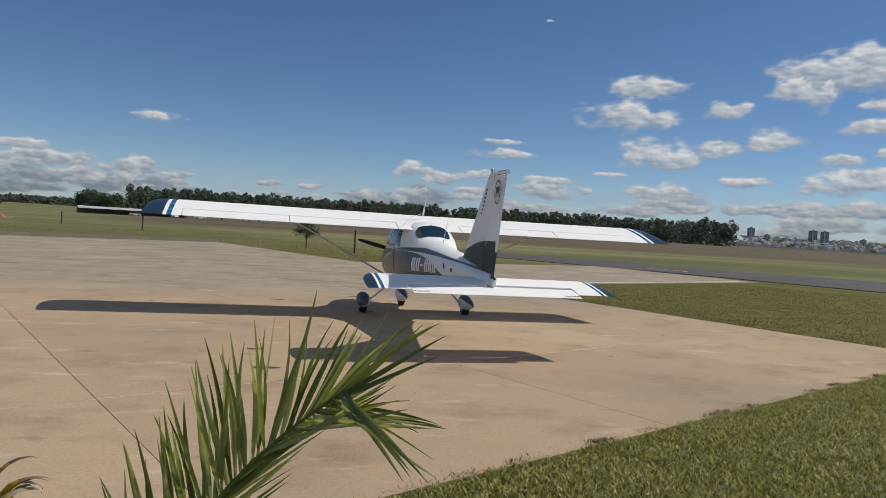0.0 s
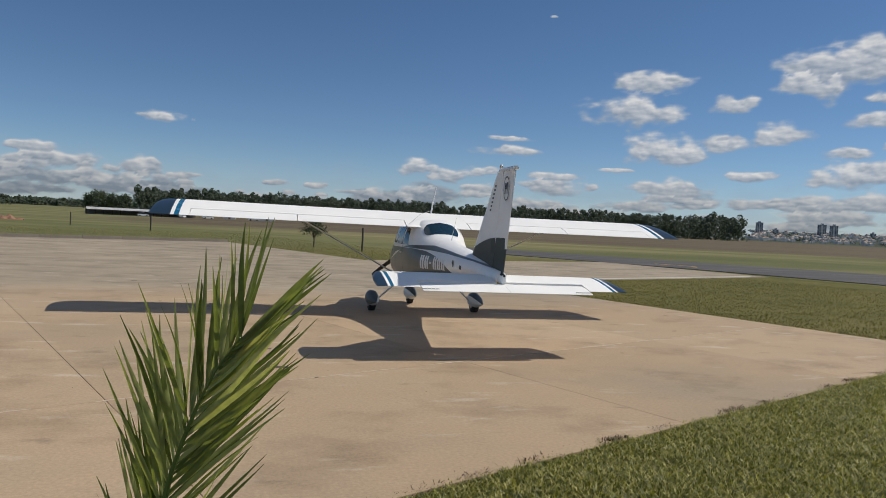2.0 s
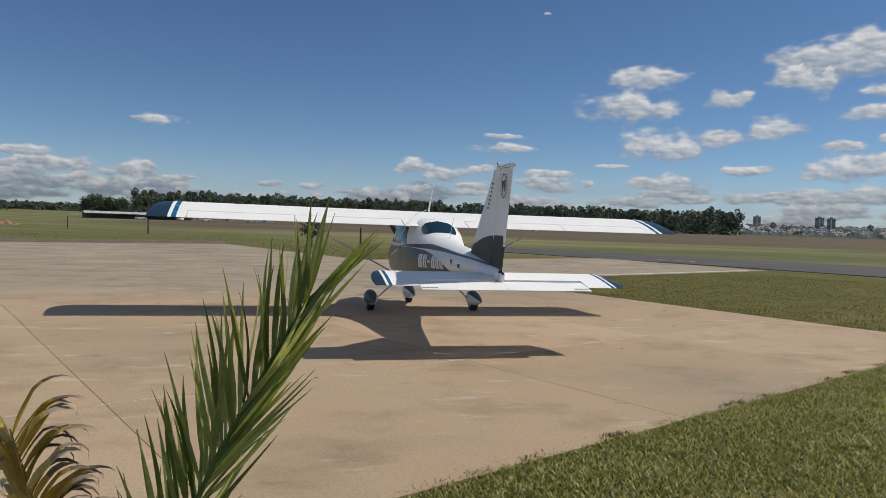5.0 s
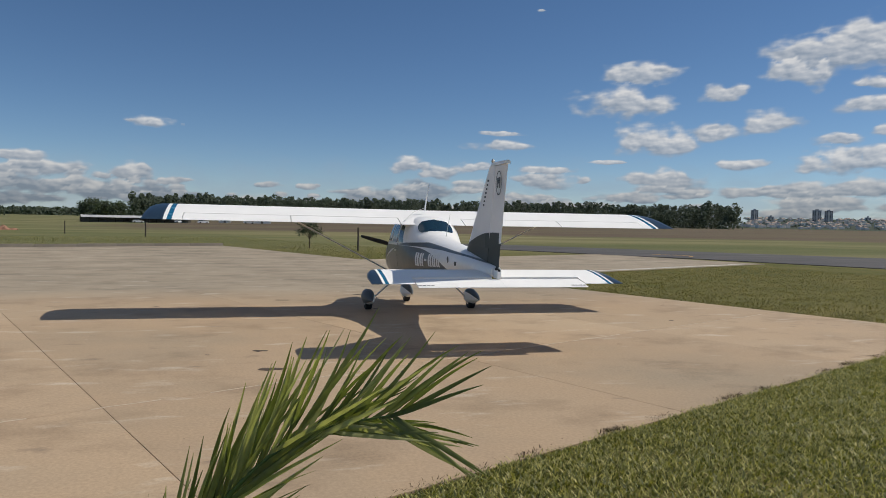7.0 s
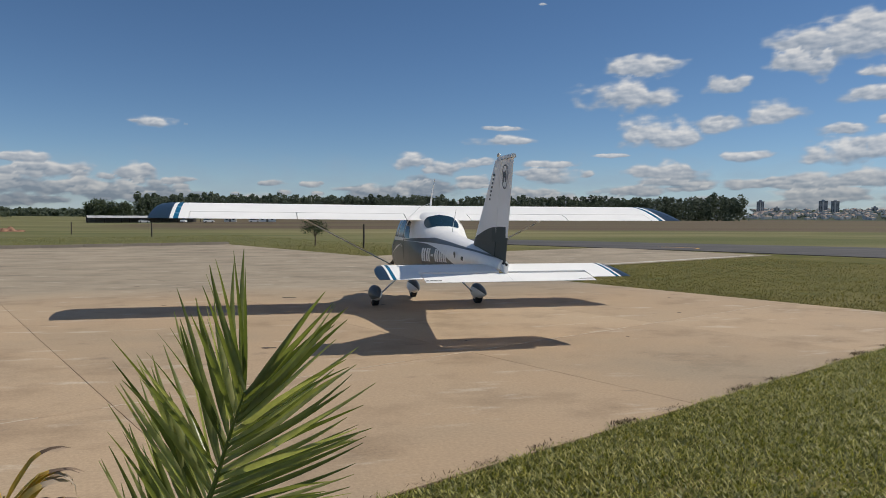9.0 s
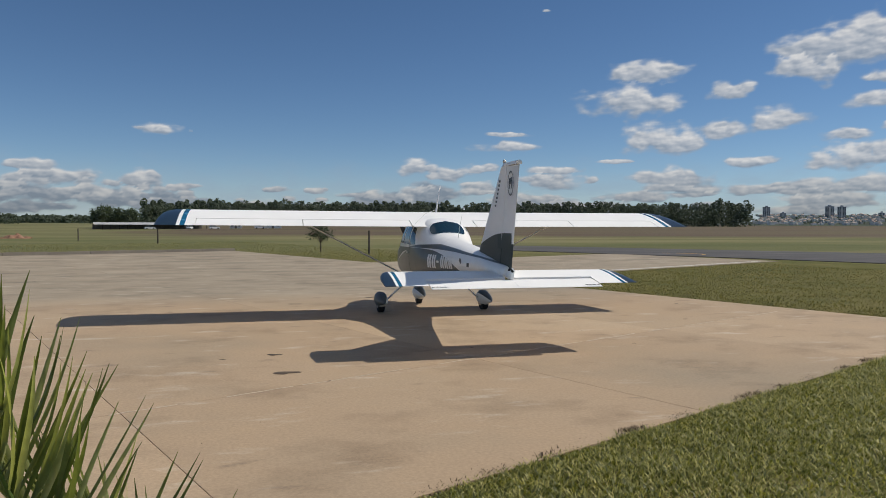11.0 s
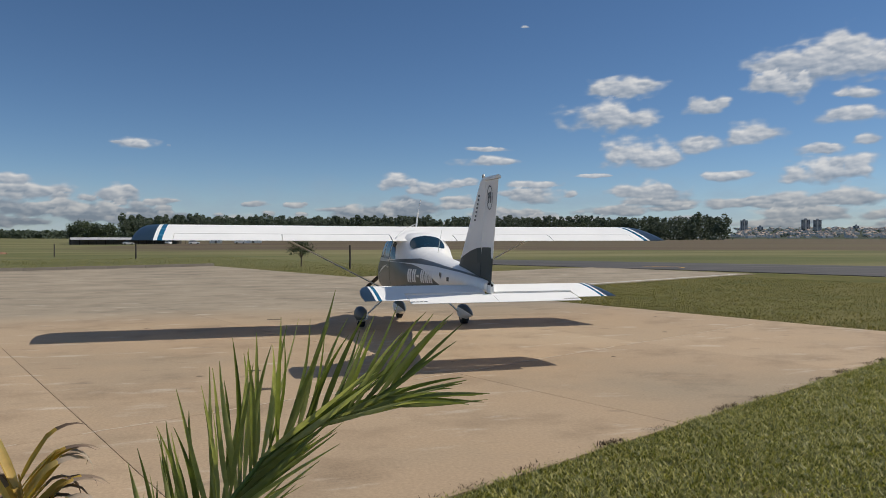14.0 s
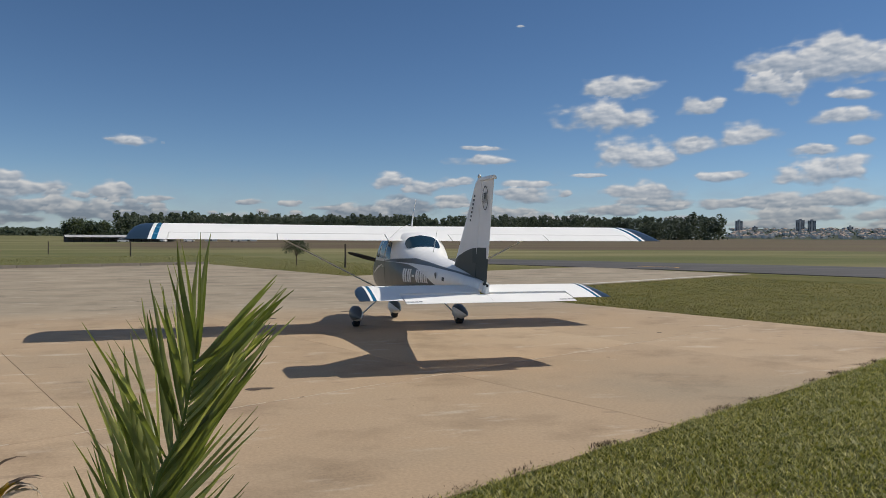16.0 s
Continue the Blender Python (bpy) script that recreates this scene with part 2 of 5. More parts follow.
BLADE = leaf_material("lawn_blades", (0.085, 0.10, 0.02), (0.25, 0.25, 0.055), (0.50, 0.45, 0.15), 0.5, 0.35)
SIDE_BLADE = leaf_material("side_lawn_blades", (0.085, 0.088, 0.022), (0.17, 0.155, 0.04), (0.32, 0.265, 0.09), 0.6, 0.3)
MEADOW = leaf_material("meadow_blades", (0.15, 0.16, 0.06), (0.22, 0.21, 0.09), (0.34, 0.29, 0.15), 0.7, 0.3)
DEAD_GRASS = leaf_material("dead_grass", (0.05, 0.032, 0.018), (0.10, 0.065, 0.035), (0.16, 0.11, 0.06), 0.9, 0.1)
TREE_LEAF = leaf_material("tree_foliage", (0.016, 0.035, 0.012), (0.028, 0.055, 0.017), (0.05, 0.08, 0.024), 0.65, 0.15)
# paler and greyer than near leaves: distance haze is put into this foliage colour
HAZED_LEAF = leaf_material("hazed_far_foliage", (0.08, 0.105, 0.08), (0.092, 0.118, 0.088), (0.105, 0.13, 0.094), 1.0, 0.4)
TRUNK = plain("tree_bark", (0.10, 0.075, 0.055), 0.9, 0, 3, 0.3, 0.01)
POST = plain("weathered_post", (0.07, 0.06, 0.05), 0.9, 0, 6, 0.3, 0.004)
ROOF = plain("shed_roof_sheet", (0.5, 0.5, 0.5), 0.6, 0.2, 0.4, 0.2)
FACADE = plain("town_render", (0.68, 0.66, 0.62), 0.9, 0, 0.08, 0.2)
TILE = plain("town_roof_tile", (0.36, 0.28, 0.23), 0.9, 0, 0.2, 0.25)
TOWER = plain("tower_render", (0.42, 0.43, 0.45), 0.85, 0, 0.05, 0.15)
WINDOW = plain("far_window", (0.05, 0.06, 0.07), 0.2, 0, 0.5, 0.2)
CAR_WHITE = plain("car_white", (0.7, 0.7, 0.7), 0.3, 0, 1, 0.05)
DARK_VOID = plain("dark_shed_interior", (0.2, 0.18, 0.16), 0.9, 0, 1, 0.2)


# ---- building helpers ----
def mesh_of(bm, name, mats, smooth=False):
    bmesh.ops.recalc_face_normals(bm, faces=bm.faces)
    me = bpy.data.meshes.new(name)
    bm.to_mesh(me)
    bm.free()
    for m in mats if isinstance(mats, (list, tuple)) else [mats]:
        me.materials.append(m)
    if smooth:
        for f in me.polygons:
            f.use_smooth = True
        me.set_sharp_from_angle(angle=radians(38))
    return me


def part(name, bm, mat, parent, label="", smooth=False):
    ob = new(name, mesh_of(bm, name, mat, smooth))
    ob.parent = parent
    return tagged(ob, label)


def piece(name, me, parent, m):
    ob = new(name, me)
    ob.parent = parent
    ob.matrix_basis = m
    return ob


def raw_mesh(name, verts, faces, mat, smooth=False):
    me = bpy.data.meshes.new(name)
    me.from_pydata(verts, [], faces)
    me.materials.append(mat)
    if smooth:
        for f in me.polygons:
            f.use_smooth = True
    return me


def add_box(bm, x0, x1, y0, y1, z0, z1, bevel=0.0):
    made = bmesh.ops.create_cube(bm, size=1.0, matrix=Matrix.LocRotScale(((x0 + x1) / 2, (y0 + y1) / 2, (z0 + z1) / 2), None, (x1 - x0, y1 - y0, z1 - z0)))
    if bevel:
        edges = {e for v in made["verts"] for e in v.link_edges}
        bmesh.ops.bevel(bm, geom=list(edges), offset=bevel, segments=2, affect="EDGES")


def box(*a, **k):
    bm = bmesh.new()
    add_box(bm, *a, **k)
    return bm


def add_tube(bm, pts, radii, sides=8, flat=1.0):
    """A tapered tube along points; flat squeezes it across."""
    rings = []
    for i, p in enumerate(pts):
        p = Vector(p)
        d = (Vector(pts[min(i + 1, len(pts) - 1)]) - Vector(pts[max(i - 1, 0)])).normalized()
        a = d.cross(Vector((0, 0, 1)) if abs(d.z) < 0.95 else Vector((0, 1, 0))).normalized()
        c = a.cross(d)
        rings.append([bm.verts.new(p + radii[i] * (a * math.cos(2 * math.pi * k / sides) + c * flat * math.sin(2 * math.pi * k / sides))) for k in range(sides)])
    for r, q in zip(rings, rings[1:]):
        for k in range(sides):
            bm.faces.new((r[k], r[(k + 1) % sides], q[(k + 1) % sides], q[k]))
    bm.faces.new(rings[0][::-1])
    bm.faces.new(rings[-1])


def tube(pts, radii, sides=8, flat=1.0):
    bm = bmesh.new()
    add_tube(bm, pts, radii, sides, flat)
    return bm


def loft(rings, cap=True):
    bm = bmesh.new()
    vs = [[bm.verts.new(p) for p in r] for r in rings]
    k = len(vs[0])
    for r, q in zip(vs, vs[1:]):
        for i in range(k):
            bm.faces.new((r[i], r[(i + 1) % k], q[(i + 1) % k], q[i]))
    if cap:
        bm.faces.new(vs[0][::-1])
        bm.faces.new(vs[-1])
    return bm


def thing(name, label, category, m=None, group="", kind=""):
    ob = new(name)
    ob.empty_display_size = 0.2
    if m is not None:
        ob.matrix_basis = m
    return tagged(ob, label, category, group, kind)


# ---- the ground ----
APRON_TURN = radians(24.8)
UX, UY = Vector((math.cos(APRON_TURN), math.sin(APRON_TURN), 0)), Vector((-math.sin(APRON_TURN), math.cos(APRON_TURN), 0))


def uv(u, v, z=0.0):
    """A place from the apron's own axes: u along the near lawn's edge, v across it."""
    p = UX * u + UY * v
    return Vector((p.x, p.y, z))


def ground_height(x, y):
    d = math.hypot(x + 3, y + 13)
    dip = -1.3 * min(1, max(0, (d - 60) / 200)) * min(1, max(0, (70 - x) / 120))
    rise = min(1, max(0, (d - 330) / 250))
    return dip * (1 - rise) - 0.02


def build_ground():
    verts, faces, cover = [], [], []
    radii = [0.0, 2, 4, 6, 8, 11, 15, 20, 27, 36, 48, 62, 80, 100, 130, 170, 220, 290, 380, 500, 650, 900, 1300, 2000, 3200, 4700]
    sides = 96
    for i, r in enumerate(radii):
        for k in range(sides):
            a = 2 * math.pi * k / sides
            x, y = -3 + r * math.cos(a), -13 + r * math.sin(a)
            verts.append((x, y, ground_height(x, y)))
            dist = r
            pasture = min(1, max(0, (dist - 36) / 10))
            cover.append((pasture, min(1, max(0, (dist - 60) / 90)) * min(1.0, max(0.25, (x + 70) / 60)), 0))
    for i in range(len(radii) - 1):
        for k in range(sides):
            q = (k + 1) % sides
            if i == 0:
                faces.append((k, sides + k, sides + q))
            else:
                faces.append((i * sides + k, (i + 1) * sides + k, (i + 1) * sides + q, i * sides + q))
    me = raw_mesh("ground", verts, faces, GROUND, True)
    at = me.attributes.new("cover", "FLOAT_VECTOR", "POINT")
    at.data.foreach_set("vector", [c for v in cover for c in v])
    return tagged(new("ground", me), "mown lawn, rough pasture and red ploughed earth reaching the horizon", "ground", kind="structure")


build_ground()


def slab_mesh(corners):
    """A slab from its four plan corners, with slightly worn edges."""
    bm = bmesh.new()
    top = [bm.verts.new((x, y, 0.0)) for x, y in corners]
    low = [bm.verts.new((x, y, -0.12)) for x, y in corners]
    bm.faces.new(top)
    bm.faces.new(low[::-1])
    for k in range(4):
        bm.faces.new((top[k], low[k], low[(k + 1) % 4], top[(k + 1) % 4]))
    edges = [e for e in bm.edges if e.verts[0].co.z > -0.01 and e.verts[1].co.z > -0.01]
    bmesh.ops.bevel(bm, geom=edges, offset=0.002, segments=2, affect="EDGES")
    return mesh_of(bm, "slab", CONCRETE)


def build_apron():
    apron = thing("apron", "sunlit tan concrete apron of large cast slabs with dark joints", "apron", kind="structure")
    base = []
    rows = ((-7.4, -4.2, -43.6, 6.2), (-4.2, 5.2, -43.6, 6.2), (5.2, 15.0, -43.6, 25.0), (15.0, 22.5, -43.6, 8.3), (22.5, 30.0, -43.6, 8.3))
    bed = bmesh.new()
    for v0, v1, u0, u1 in rows:
        cuts = [-2.6 + 4.1 * k for k in range(-10, 8)]
        cuts = [u0] + [c for c in cuts if u0 + 1.5 < c < u1 - 1.5] + [u1]
        for a, b in zip(cuts, cuts[1:]):
            # the one open joint runs slightly askew
            def joint(u, v, gap_sign):
                if abs(u + 6.7) < 0.05:
                    return -6.735 + 0.0277 * v + gap_sign * 0.002
                return u + gap_sign * 0.001
            cu, cv = (a + b) / 2, (v0 + v1) / 2
            e0, e1 = v0 + 0.0015, v1 - 0.0015
            rel = tuple((round(u - cu, 4), round(v - cv, 4)) for u, v in ((joint(a, e0, 1), e0), (joint(b, e0, -1), e0), (joint(b, e1, -1), e1), (joint(a, e1, 1), e1)))
            base.append((rel, uv(cu, cv, random.uniform(-0.001, 0.001))))
        q = [uv(u0, v0, -0.016), uv(u1, v0, -0.016), uv(u1, v1, -0.016), uv(u0, v1, -0.016)]
        bed.faces.new([bed.verts.new(p) for p in q])
    bed_ob = part("joint_bed", bed, JOINT, apron, "dark dirt-filled joints between the slabs")
    shared = {}
    for rel, c in base:
        if rel not in shared:
            shared[rel] = slab_mesh(rel)
        piece("slab", shared[rel], apron, Matrix.Translation(c) @ Matrix.Rotation(APRON_TURN, 4, "Z"))


build_apron()


def strip(name, pts, width, z, mat, label, category="marking", height=0.003):
    """A painted line or kerb along points on the ground."""
    bm = bmesh.new()
    rows = []
    for i, p in enumerate(pts):
        d = (pts[min(i + 1, len(pts) - 1)] - pts[max(i - 1, 0)]).normalized()
        s = Vector((-d.y, d.x, 0)) * width / 2
        rows.append([bm.verts.new(q) for q in (p + s + Vector((0, 0, z)), p - s + Vector((0, 0, z)), p - s + Vector((0, 0, z - height)), p + s + Vector((0, 0, z - height)))])
    for r, q in zip(rows, rows[1:]):
        for k in range(4):
            bm.faces.new((r[k], r[(k + 1) % 4], q[(k + 1) % 4], q[k]))
    bm.faces.new(rows[0][::-1])
    bm.faces.new(rows[-1])
    return tagged(new(name, mesh_of(bm, name, mat)), label, category, kind="structure")


def ragged_line(u0, u1, v):
    rnd = random.Random(31)
    u = u0
    while u < u1:
        n = rnd.uniform(0.5, 1.6)
        strip("joint_seal", [uv(u + n * k / 4, v + rnd.uniform(-0.012, 0.012)) for k in range(5)], rnd.uniform(0.012, 0.035), 0.003, MORTAR, "pale crumbling mortar in a slab joint", "joint")
        u += n + rnd.uniform(0.0, 0.5)


ragged_line(-9, 4.6, -4.2)


def build_spalls():
    """Broken hollows and grit in the concrete."""
    rnd = random.Random(8)
    spots = [(-3.08, -4.1, 0.07), (-2.96, -5.26, 0.11), (-3.72, -4.3, 0.03), (-2.52, -5.8, 0.02), (-2.61, 1.67, 0.10), (-0.85, 2.7, 0.09)]
    spots += [tuple(uv(rnd.uniform(-12, 5), rnd.uniform(-6.5, 14)))[:2] + (rnd.uniform(0.015, 0.05),) for _ in range(16)]
    for x, y, r in spots:
        bm = bmesh.new()
        ring = [bm.verts.new((r * (1.3 + 0.5 * rnd.random()) * math.cos(6.283 * k / 14), r * rnd.uniform(0.4, 0.9) * math.sin(6.283 * k / 14), 0.0)) for k in range(14)]
        mid = bm.verts.new((0, 0, 0.004))
        for k in range(14):
            bm.faces.new((ring[k], ring[(k + 1) % 14], mid))
        ob = new("dirt_patch", mesh_of(bm, "dirt_patch", OIL))
        ob.matrix_basis = Matrix.Translation((x, y, 0.004)) @ Matrix.Rotation(rnd.uniform(-0.3, 0.5), 4, "Z")
        tagged(ob, "small dark patch of dirt and broken concrete", "dirt patch", kind="structure")
    verts, faces = [], []
    for _ in range(260):
        p = uv(rnd.uniform(-9, 6), -7.4 + abs(rnd.gauss(0, 0.10))) if rnd.random() < 0.75 else uv(rnd.uniform(-11, 6), rnd.uniform(-7.4, 8))
        r = rnd.uniform(0.003, 0.008)
        q = len(verts)
        verts += [(p.x + r, p.y, 0.001), (p.x - r * 0.6, p.y + r, 0.001), (p.x - r * 0.5, p.y - r, 0.001), (p.x, p.y, r)]
        faces += [(q, q + 1, q + 3), (q + 1, q + 2, q + 3), (q + 2, q, q + 3)]
    tagged(new("grit", raw_mesh("grit", verts, faces, DIRT)), "loose brown grit and dry leaves along the lawn edge", "grit", kind="stuff")


OIL = plain("oily_dirt", (0.085, 0.06, 0.042), 0.95, 0, 20, 0.35, 0.004)
DIRT = plain("dirt", (0.17, 0.115, 0.075), 0.95, 0, 20, 0.35, 0.004)
build_spalls()
strip("apron_edge_line", [uv(8 + k, 5.62) for k in range(17)], 0.16, 0.006, LINE_WHITE, "worn white edge line painted on the concrete")


def build_runway():
    near = [(32, -14), (29.2, 0), (24.4, 12.0), (19.6, 19.5), (12.3, 28.8), (8.0, 33.2)]
    far = [(66, -14), (52, 4), (34.0, 21.5), (26.5, 28.5), (15.8, 38.4), (9.0, 42.0)]
    bm = bmesh.new()
    a = [bm.verts.new((*p, 0.012)) for p in near]
    b = [bm.verts.new((*p, 0.012)) for p in far]
    for i in range(len(a) - 1):
        bm.faces.new((a[i], a[i + 1], b[i + 1], b[i]))
    low = bmesh.ops.extrude_face_region(bm, geom=bm.faces[:])
    bmesh.ops.translate(bm, verts=[v for v in low["geom"] if isinstance(v, bmesh.types.BMVert)], vec=(0, 0, -0.08))
    tagged(new("runway", mesh_of(bm, "runway", ASPHALT)), "dark grey asphalt taxiway crossing beyond the lawn", "runway", kind="structure")
    strip("taxiway_line", [Vector((20.7 + 1.5 * math.sin(k * 0.3) - 0.9, 24.2 - 0.32 * k, 0)) for k in range(9)], 0.18, 0.018, LINE_YELLOW, "worn orange-yellow taxi guide line curving on the asphalt")


build_runway()


def build_kerb():
    kerb = thing("kerb", "low grey concrete kerb along the far edge of the apron", "kerb", kind="structure")
    me = mesh_of(box(-0.99, 0.99, -0.07, 0.07, -0.1, 0.16, bevel=0.02), "kerb_stone", KERB)
    for k in range(26):
        piece("kerb_stone", me, kerb, Matrix.Translation(uv(7.3 - 2.0 * k, 30.1, random.uniform(-0.01, 0.01))) @ Matrix.Rotation(APRON_TURN + random.uniform(-0.01, 0.01), 4, "Z"))


build_kerb()


def on_apron(u, v):
    if v < -7.4 or u < -43.6:
        return False
    if v < 5.2:
        return u < 6.2
    if v < 15:
        return u < 25
    return v < 30 and u < 8.3


def build_blades(name, label, count, area, tall, wide, keep, mat=BLADE):
    rnd = random.Random(hash(len(name)) + count)
    verts, faces = [], []
    k = 0
    tries = 0
    while k < count and tries < count * 30:
        tries += 1
        u, v = area(rnd)
        if not keep(u, v):
            continue
        p = uv(u, v, -0.02)
        clump = noise.noise(Vector((p.x * 1.7, p.y * 1.7, 0)))
        if rnd.random() > 0.62 + 0.5 * clump:
            continue
        a = rnd.uniform(0, 6.283)
        h = tall * rnd.uniform(0.5, 1.25) * (1 + 0.45 * clump)
        w = wide * rnd.uniform(0.6, 1.3)
        lean = Vector((math.cos(a), math.sin(a), 0)) * h * rnd.uniform(0.4, 2.0)
        side = Vector((-math.sin(a), math.cos(a), 0)) * w
        q = len(verts)
        verts += [p - side, p + side, p + lean * 0.5 + side * 0.6 + Vector((0, 0, h * 0.65)), p + lean * 0.5 - side * 0.6 + Vector((0, 0, h * 0.65)), p + lean + Vector((0, 0, h))]
        faces += [(q, q + 1, q + 2, q + 3), (q + 3, q + 2, q + 4)]
        k += 1
    me = raw_mesh(name, [tuple(v) for v in verts], faces, mat)
    return tagged(new(name, me), label, "grass", kind="stuff")


# near lawn: on the camera's side of the apron
build_blades("lawn_grass", "short olive-green lawn grass beside the apron", 125000,
             lambda r: (r.triangular(-9.5, 6.5, -2), -7.36 - 3.4 * r.random() ** 1.5), 0.034, 0.0065, lambda u, v: not on_apron(u, v) and v < -7.2 + 0.05 * noise.noise(Vector((u * 4, 0, 3))))
build_blades("lawn_edge_grass", "ragged grass creeping over the concrete edge", 7000,
             lambda r: (r.uniform(-9, 7), -7.44 + r.gauss(0, 0.05)), 0.036, 0.005, lambda u, v: v < -7.35 + 0.06 * noise.noise(Vector((u * 2.3, 1, 5))))
for k in range(16):
    at_u = -6.4 + 0.62 * k + random.uniform(-0.25, 0.25)
    build_blades("dry_tuft", "tuft of dead brown grass on the concrete edge", 110 + k,
                 lambda r: (at_u + r.gauss(0, 0.09), -7.35 + r.gauss(0, 0.03)), 0.036, 0.006, lambda u, v: True, DEAD_GRASS)
build_blades("side_lawn_grass", "sun-bleached lawn grass in the corner beyond the tail", 50000,
             lambda r: (6.15 + 16 * r.random() ** 1.6, r.uniform(-9, 5.25)), 0.035, 0.008, lambda u, v: not on_apron(u - 0.06 - 0.05 * noise.noise(Vector((0, v * 2, 9))), v), SIDE_BLADE)
build_blades("meadow_grass", "uneven pasture grass and weeds past the apron", 26000,
             lambda r: (r.uniform(-34, 26), 15 + 34 * r.random() ** 1.3), 0.08, 0.012, lambda u, v: not on_apron(u, v - 0.15) and not (v < 30.4 and u < 8.3) and not (u > 17 and v > 15), MEADOW)


# ---- the aircraft: nose to +y, wings along x, wheels on the apron ----
def fuselage_ring(y, hw, z0, z1, ex=2.6, top=None, k=40):
    """A rounded cross-section; top narrows the upper half."""
    pts = []
    zc, hh = (z0 + z1) / 2, (z1 - z0) / 2
    for i in range(k):
        a = 2 * math.pi * i / k
        c, s = math.cos(a), math.sin(a)
        x = hw * math.copysign(abs(c) ** (2 / ex), c)
        z = hh * math.copysign(abs(s) ** (2 / ex), s)
        if top and s > 0:
            x *= 1 - (1 - top) * (z / hh) ** 1.3
        pts.append((x, y, zc + z))
    return pts


STATIONS = [
    (1.93, 0.16, 0.97, 1.27, 2.0, 1.0), (1.88, 0.27, 0.86, 1.30, 2.3, 1.0), (1.70, 0.39, 0.74, 1.33, 2.6, 1.0), (1.40, 0.46, 0.66, 1.36, 2.8, 0.96), (1.05, 0.52, 0.61, 1.40, 3.0, 0.92),
    (0.90, 0.54, 0.60, 1.47, 3.0, 0.86), (0.62, 0.57, 0.59, 1.66, 3.2, 0.82), (0.35, 0.585, 0.59, 1.82, 3.4, 0.84), (0.0, 0.585, 0.60, 1.83, 3.5, 0.86), (-0.5, 0.58, 0.61, 1.82, 3.5, 0.86),
    (-0.86, 0.56, 0.63, 1.79, 3.2, 0.80), (-0.98, 0.545, 0.64, 1.74, 3.0, 0.76), (-1.22, 0.51, 0.66, 1.575, 2.8, 0.74), (-1.42, 0.475, 0.68, 1.50, 2.6, 0.72), (-1.8, 0.405, 0.725, 1.44, 2.4, 0.80),
    (-2.3, 0.345, 0.785, 1.395, 2.2, 0.9), (-2.9, 0.29, 0.85, 1.345, 2.1, 1), (-3.5, 0.23, 0.915, 1.28, 2.0, 1), (-4.1, 0.15, 0.97, 1.20, 2.0, 1), (-4.50, 0.075, 1.0, 1.14, 2.0, 1)]


def station_at(y):
    s = sorted(STATIONS)
    for a, b in zip(s, s[1:]):
        if a[0] <= y <= b[0]:
            f = (y - a[0]) / (b[0] - a[0])
            return [p + (q - p) * f for p, q in zip(a, b)]
    return list(s[-1] if y > s[-1][0] else s[0])


def flank_x(y, z):
    """Half-width of the fuselage at a height."""
    _, hw, z0, z1, ex, top = station_at(y)
    zc, hh = (z0 + z1) / 2, (z1 - z0) / 2
    r = max(-1, min(1, (z - zc) / hh))
    x = hw * max(0.0, 1 - abs(r) ** ex) ** (1 / ex)
    return x * (1 - (1 - top) * r ** 1.3) if r > 0 else x


def flank_panel(outline, side, proud=0.004, thick=0.006, n=7):
    """A pane or decal laid on the flank: outline of four (y, z) corners, subdivided and curved with the skin."""
    bm = bmesh.new()
    grid = []
    (ya, za), (yb, zb), (yc, zc), (yd, zd) = outline
    for i in range(n + 1):
        row = []
        for j in range(n + 1):
            f, g = i / n, j / n
            y = (ya * (1 - f) + yb * f) * (1 - g) + (yd * (1 - f) + yc * f) * g
            z = (za * (1 - f) + zb * f) * (1 - g) + (zd * (1 - f) + zc * f) * g
            row.append(bm.verts.new((side * (flank_x(y, z) + proud), y, z)))
        grid.append(row)
    for i in range(n):
        for j in range(n):
            bm.faces.new((grid[i][j], grid[i + 1][j], grid[i + 1][j + 1], grid[i][j + 1]))
    low = bmesh.ops.extrude_face_region(bm, geom=bm.faces[:])
    bmesh.ops.translate(bm, verts=[v for v in low["geom"] if isinstance(v, bmesh.types.BMVert)], vec=(-side * thick, 0, 0))
    return bm


def airfoil(le, te, up, down, x, f0=0.0, f1=1.0, n=12):
    """A closed section at span x between chord fractions f0 and f1; le and te are (y, z)."""
    def h(f, a):
        return a * (2.6 * math.sqrt(max(f, 0)) * max(1 - f, 0.0) ** 0.9 * (1 - 0.28 * f)) / 1.02 + 0.002
    fs = [f0 + (f1 - f0) * (0.5 - 0.5 * math.cos(math.pi * i / n)) for i in range(n + 1)]
    pts = []
    for f in fs:
        pts.append((x, le[0] + (te[0] - le[0]) * f, le[1] + (te[1] - le[1]) * f + h(f, up)))
    for f in reversed(fs):
        pts.append((x, le[0] + (te[0] - le[0]) * f, le[1] + (te[1] - le[1]) * f - h(f, down)))
    return pts


WING_LE, WING_TE = (0.50, 1.815), (-0.95, 1.660)


def wing_section(x, f0=0.0, f1=1.0, shrink=1.0, back=0.0):
    lift = 0.003 * abs(x)
    le = (WING_LE[0] - back, WING_LE[1] + lift - back * 0.03)
    te = (WING_TE[0], WING_TE[1] + lift)
    return airfoil(le, te, 0.180 * shrink, 0.045 * shrink, x, f0, f1)


def tail_section(x, f0=0.0, f1=1.0, shrink=1.0, back=0.0):
    return airfoil((-4.00 - back, 1.045 - back * 0.15), (-4.80, 0.93), 0.042 * shrink, 0.03 * shrink, x, f0, f1, 9)


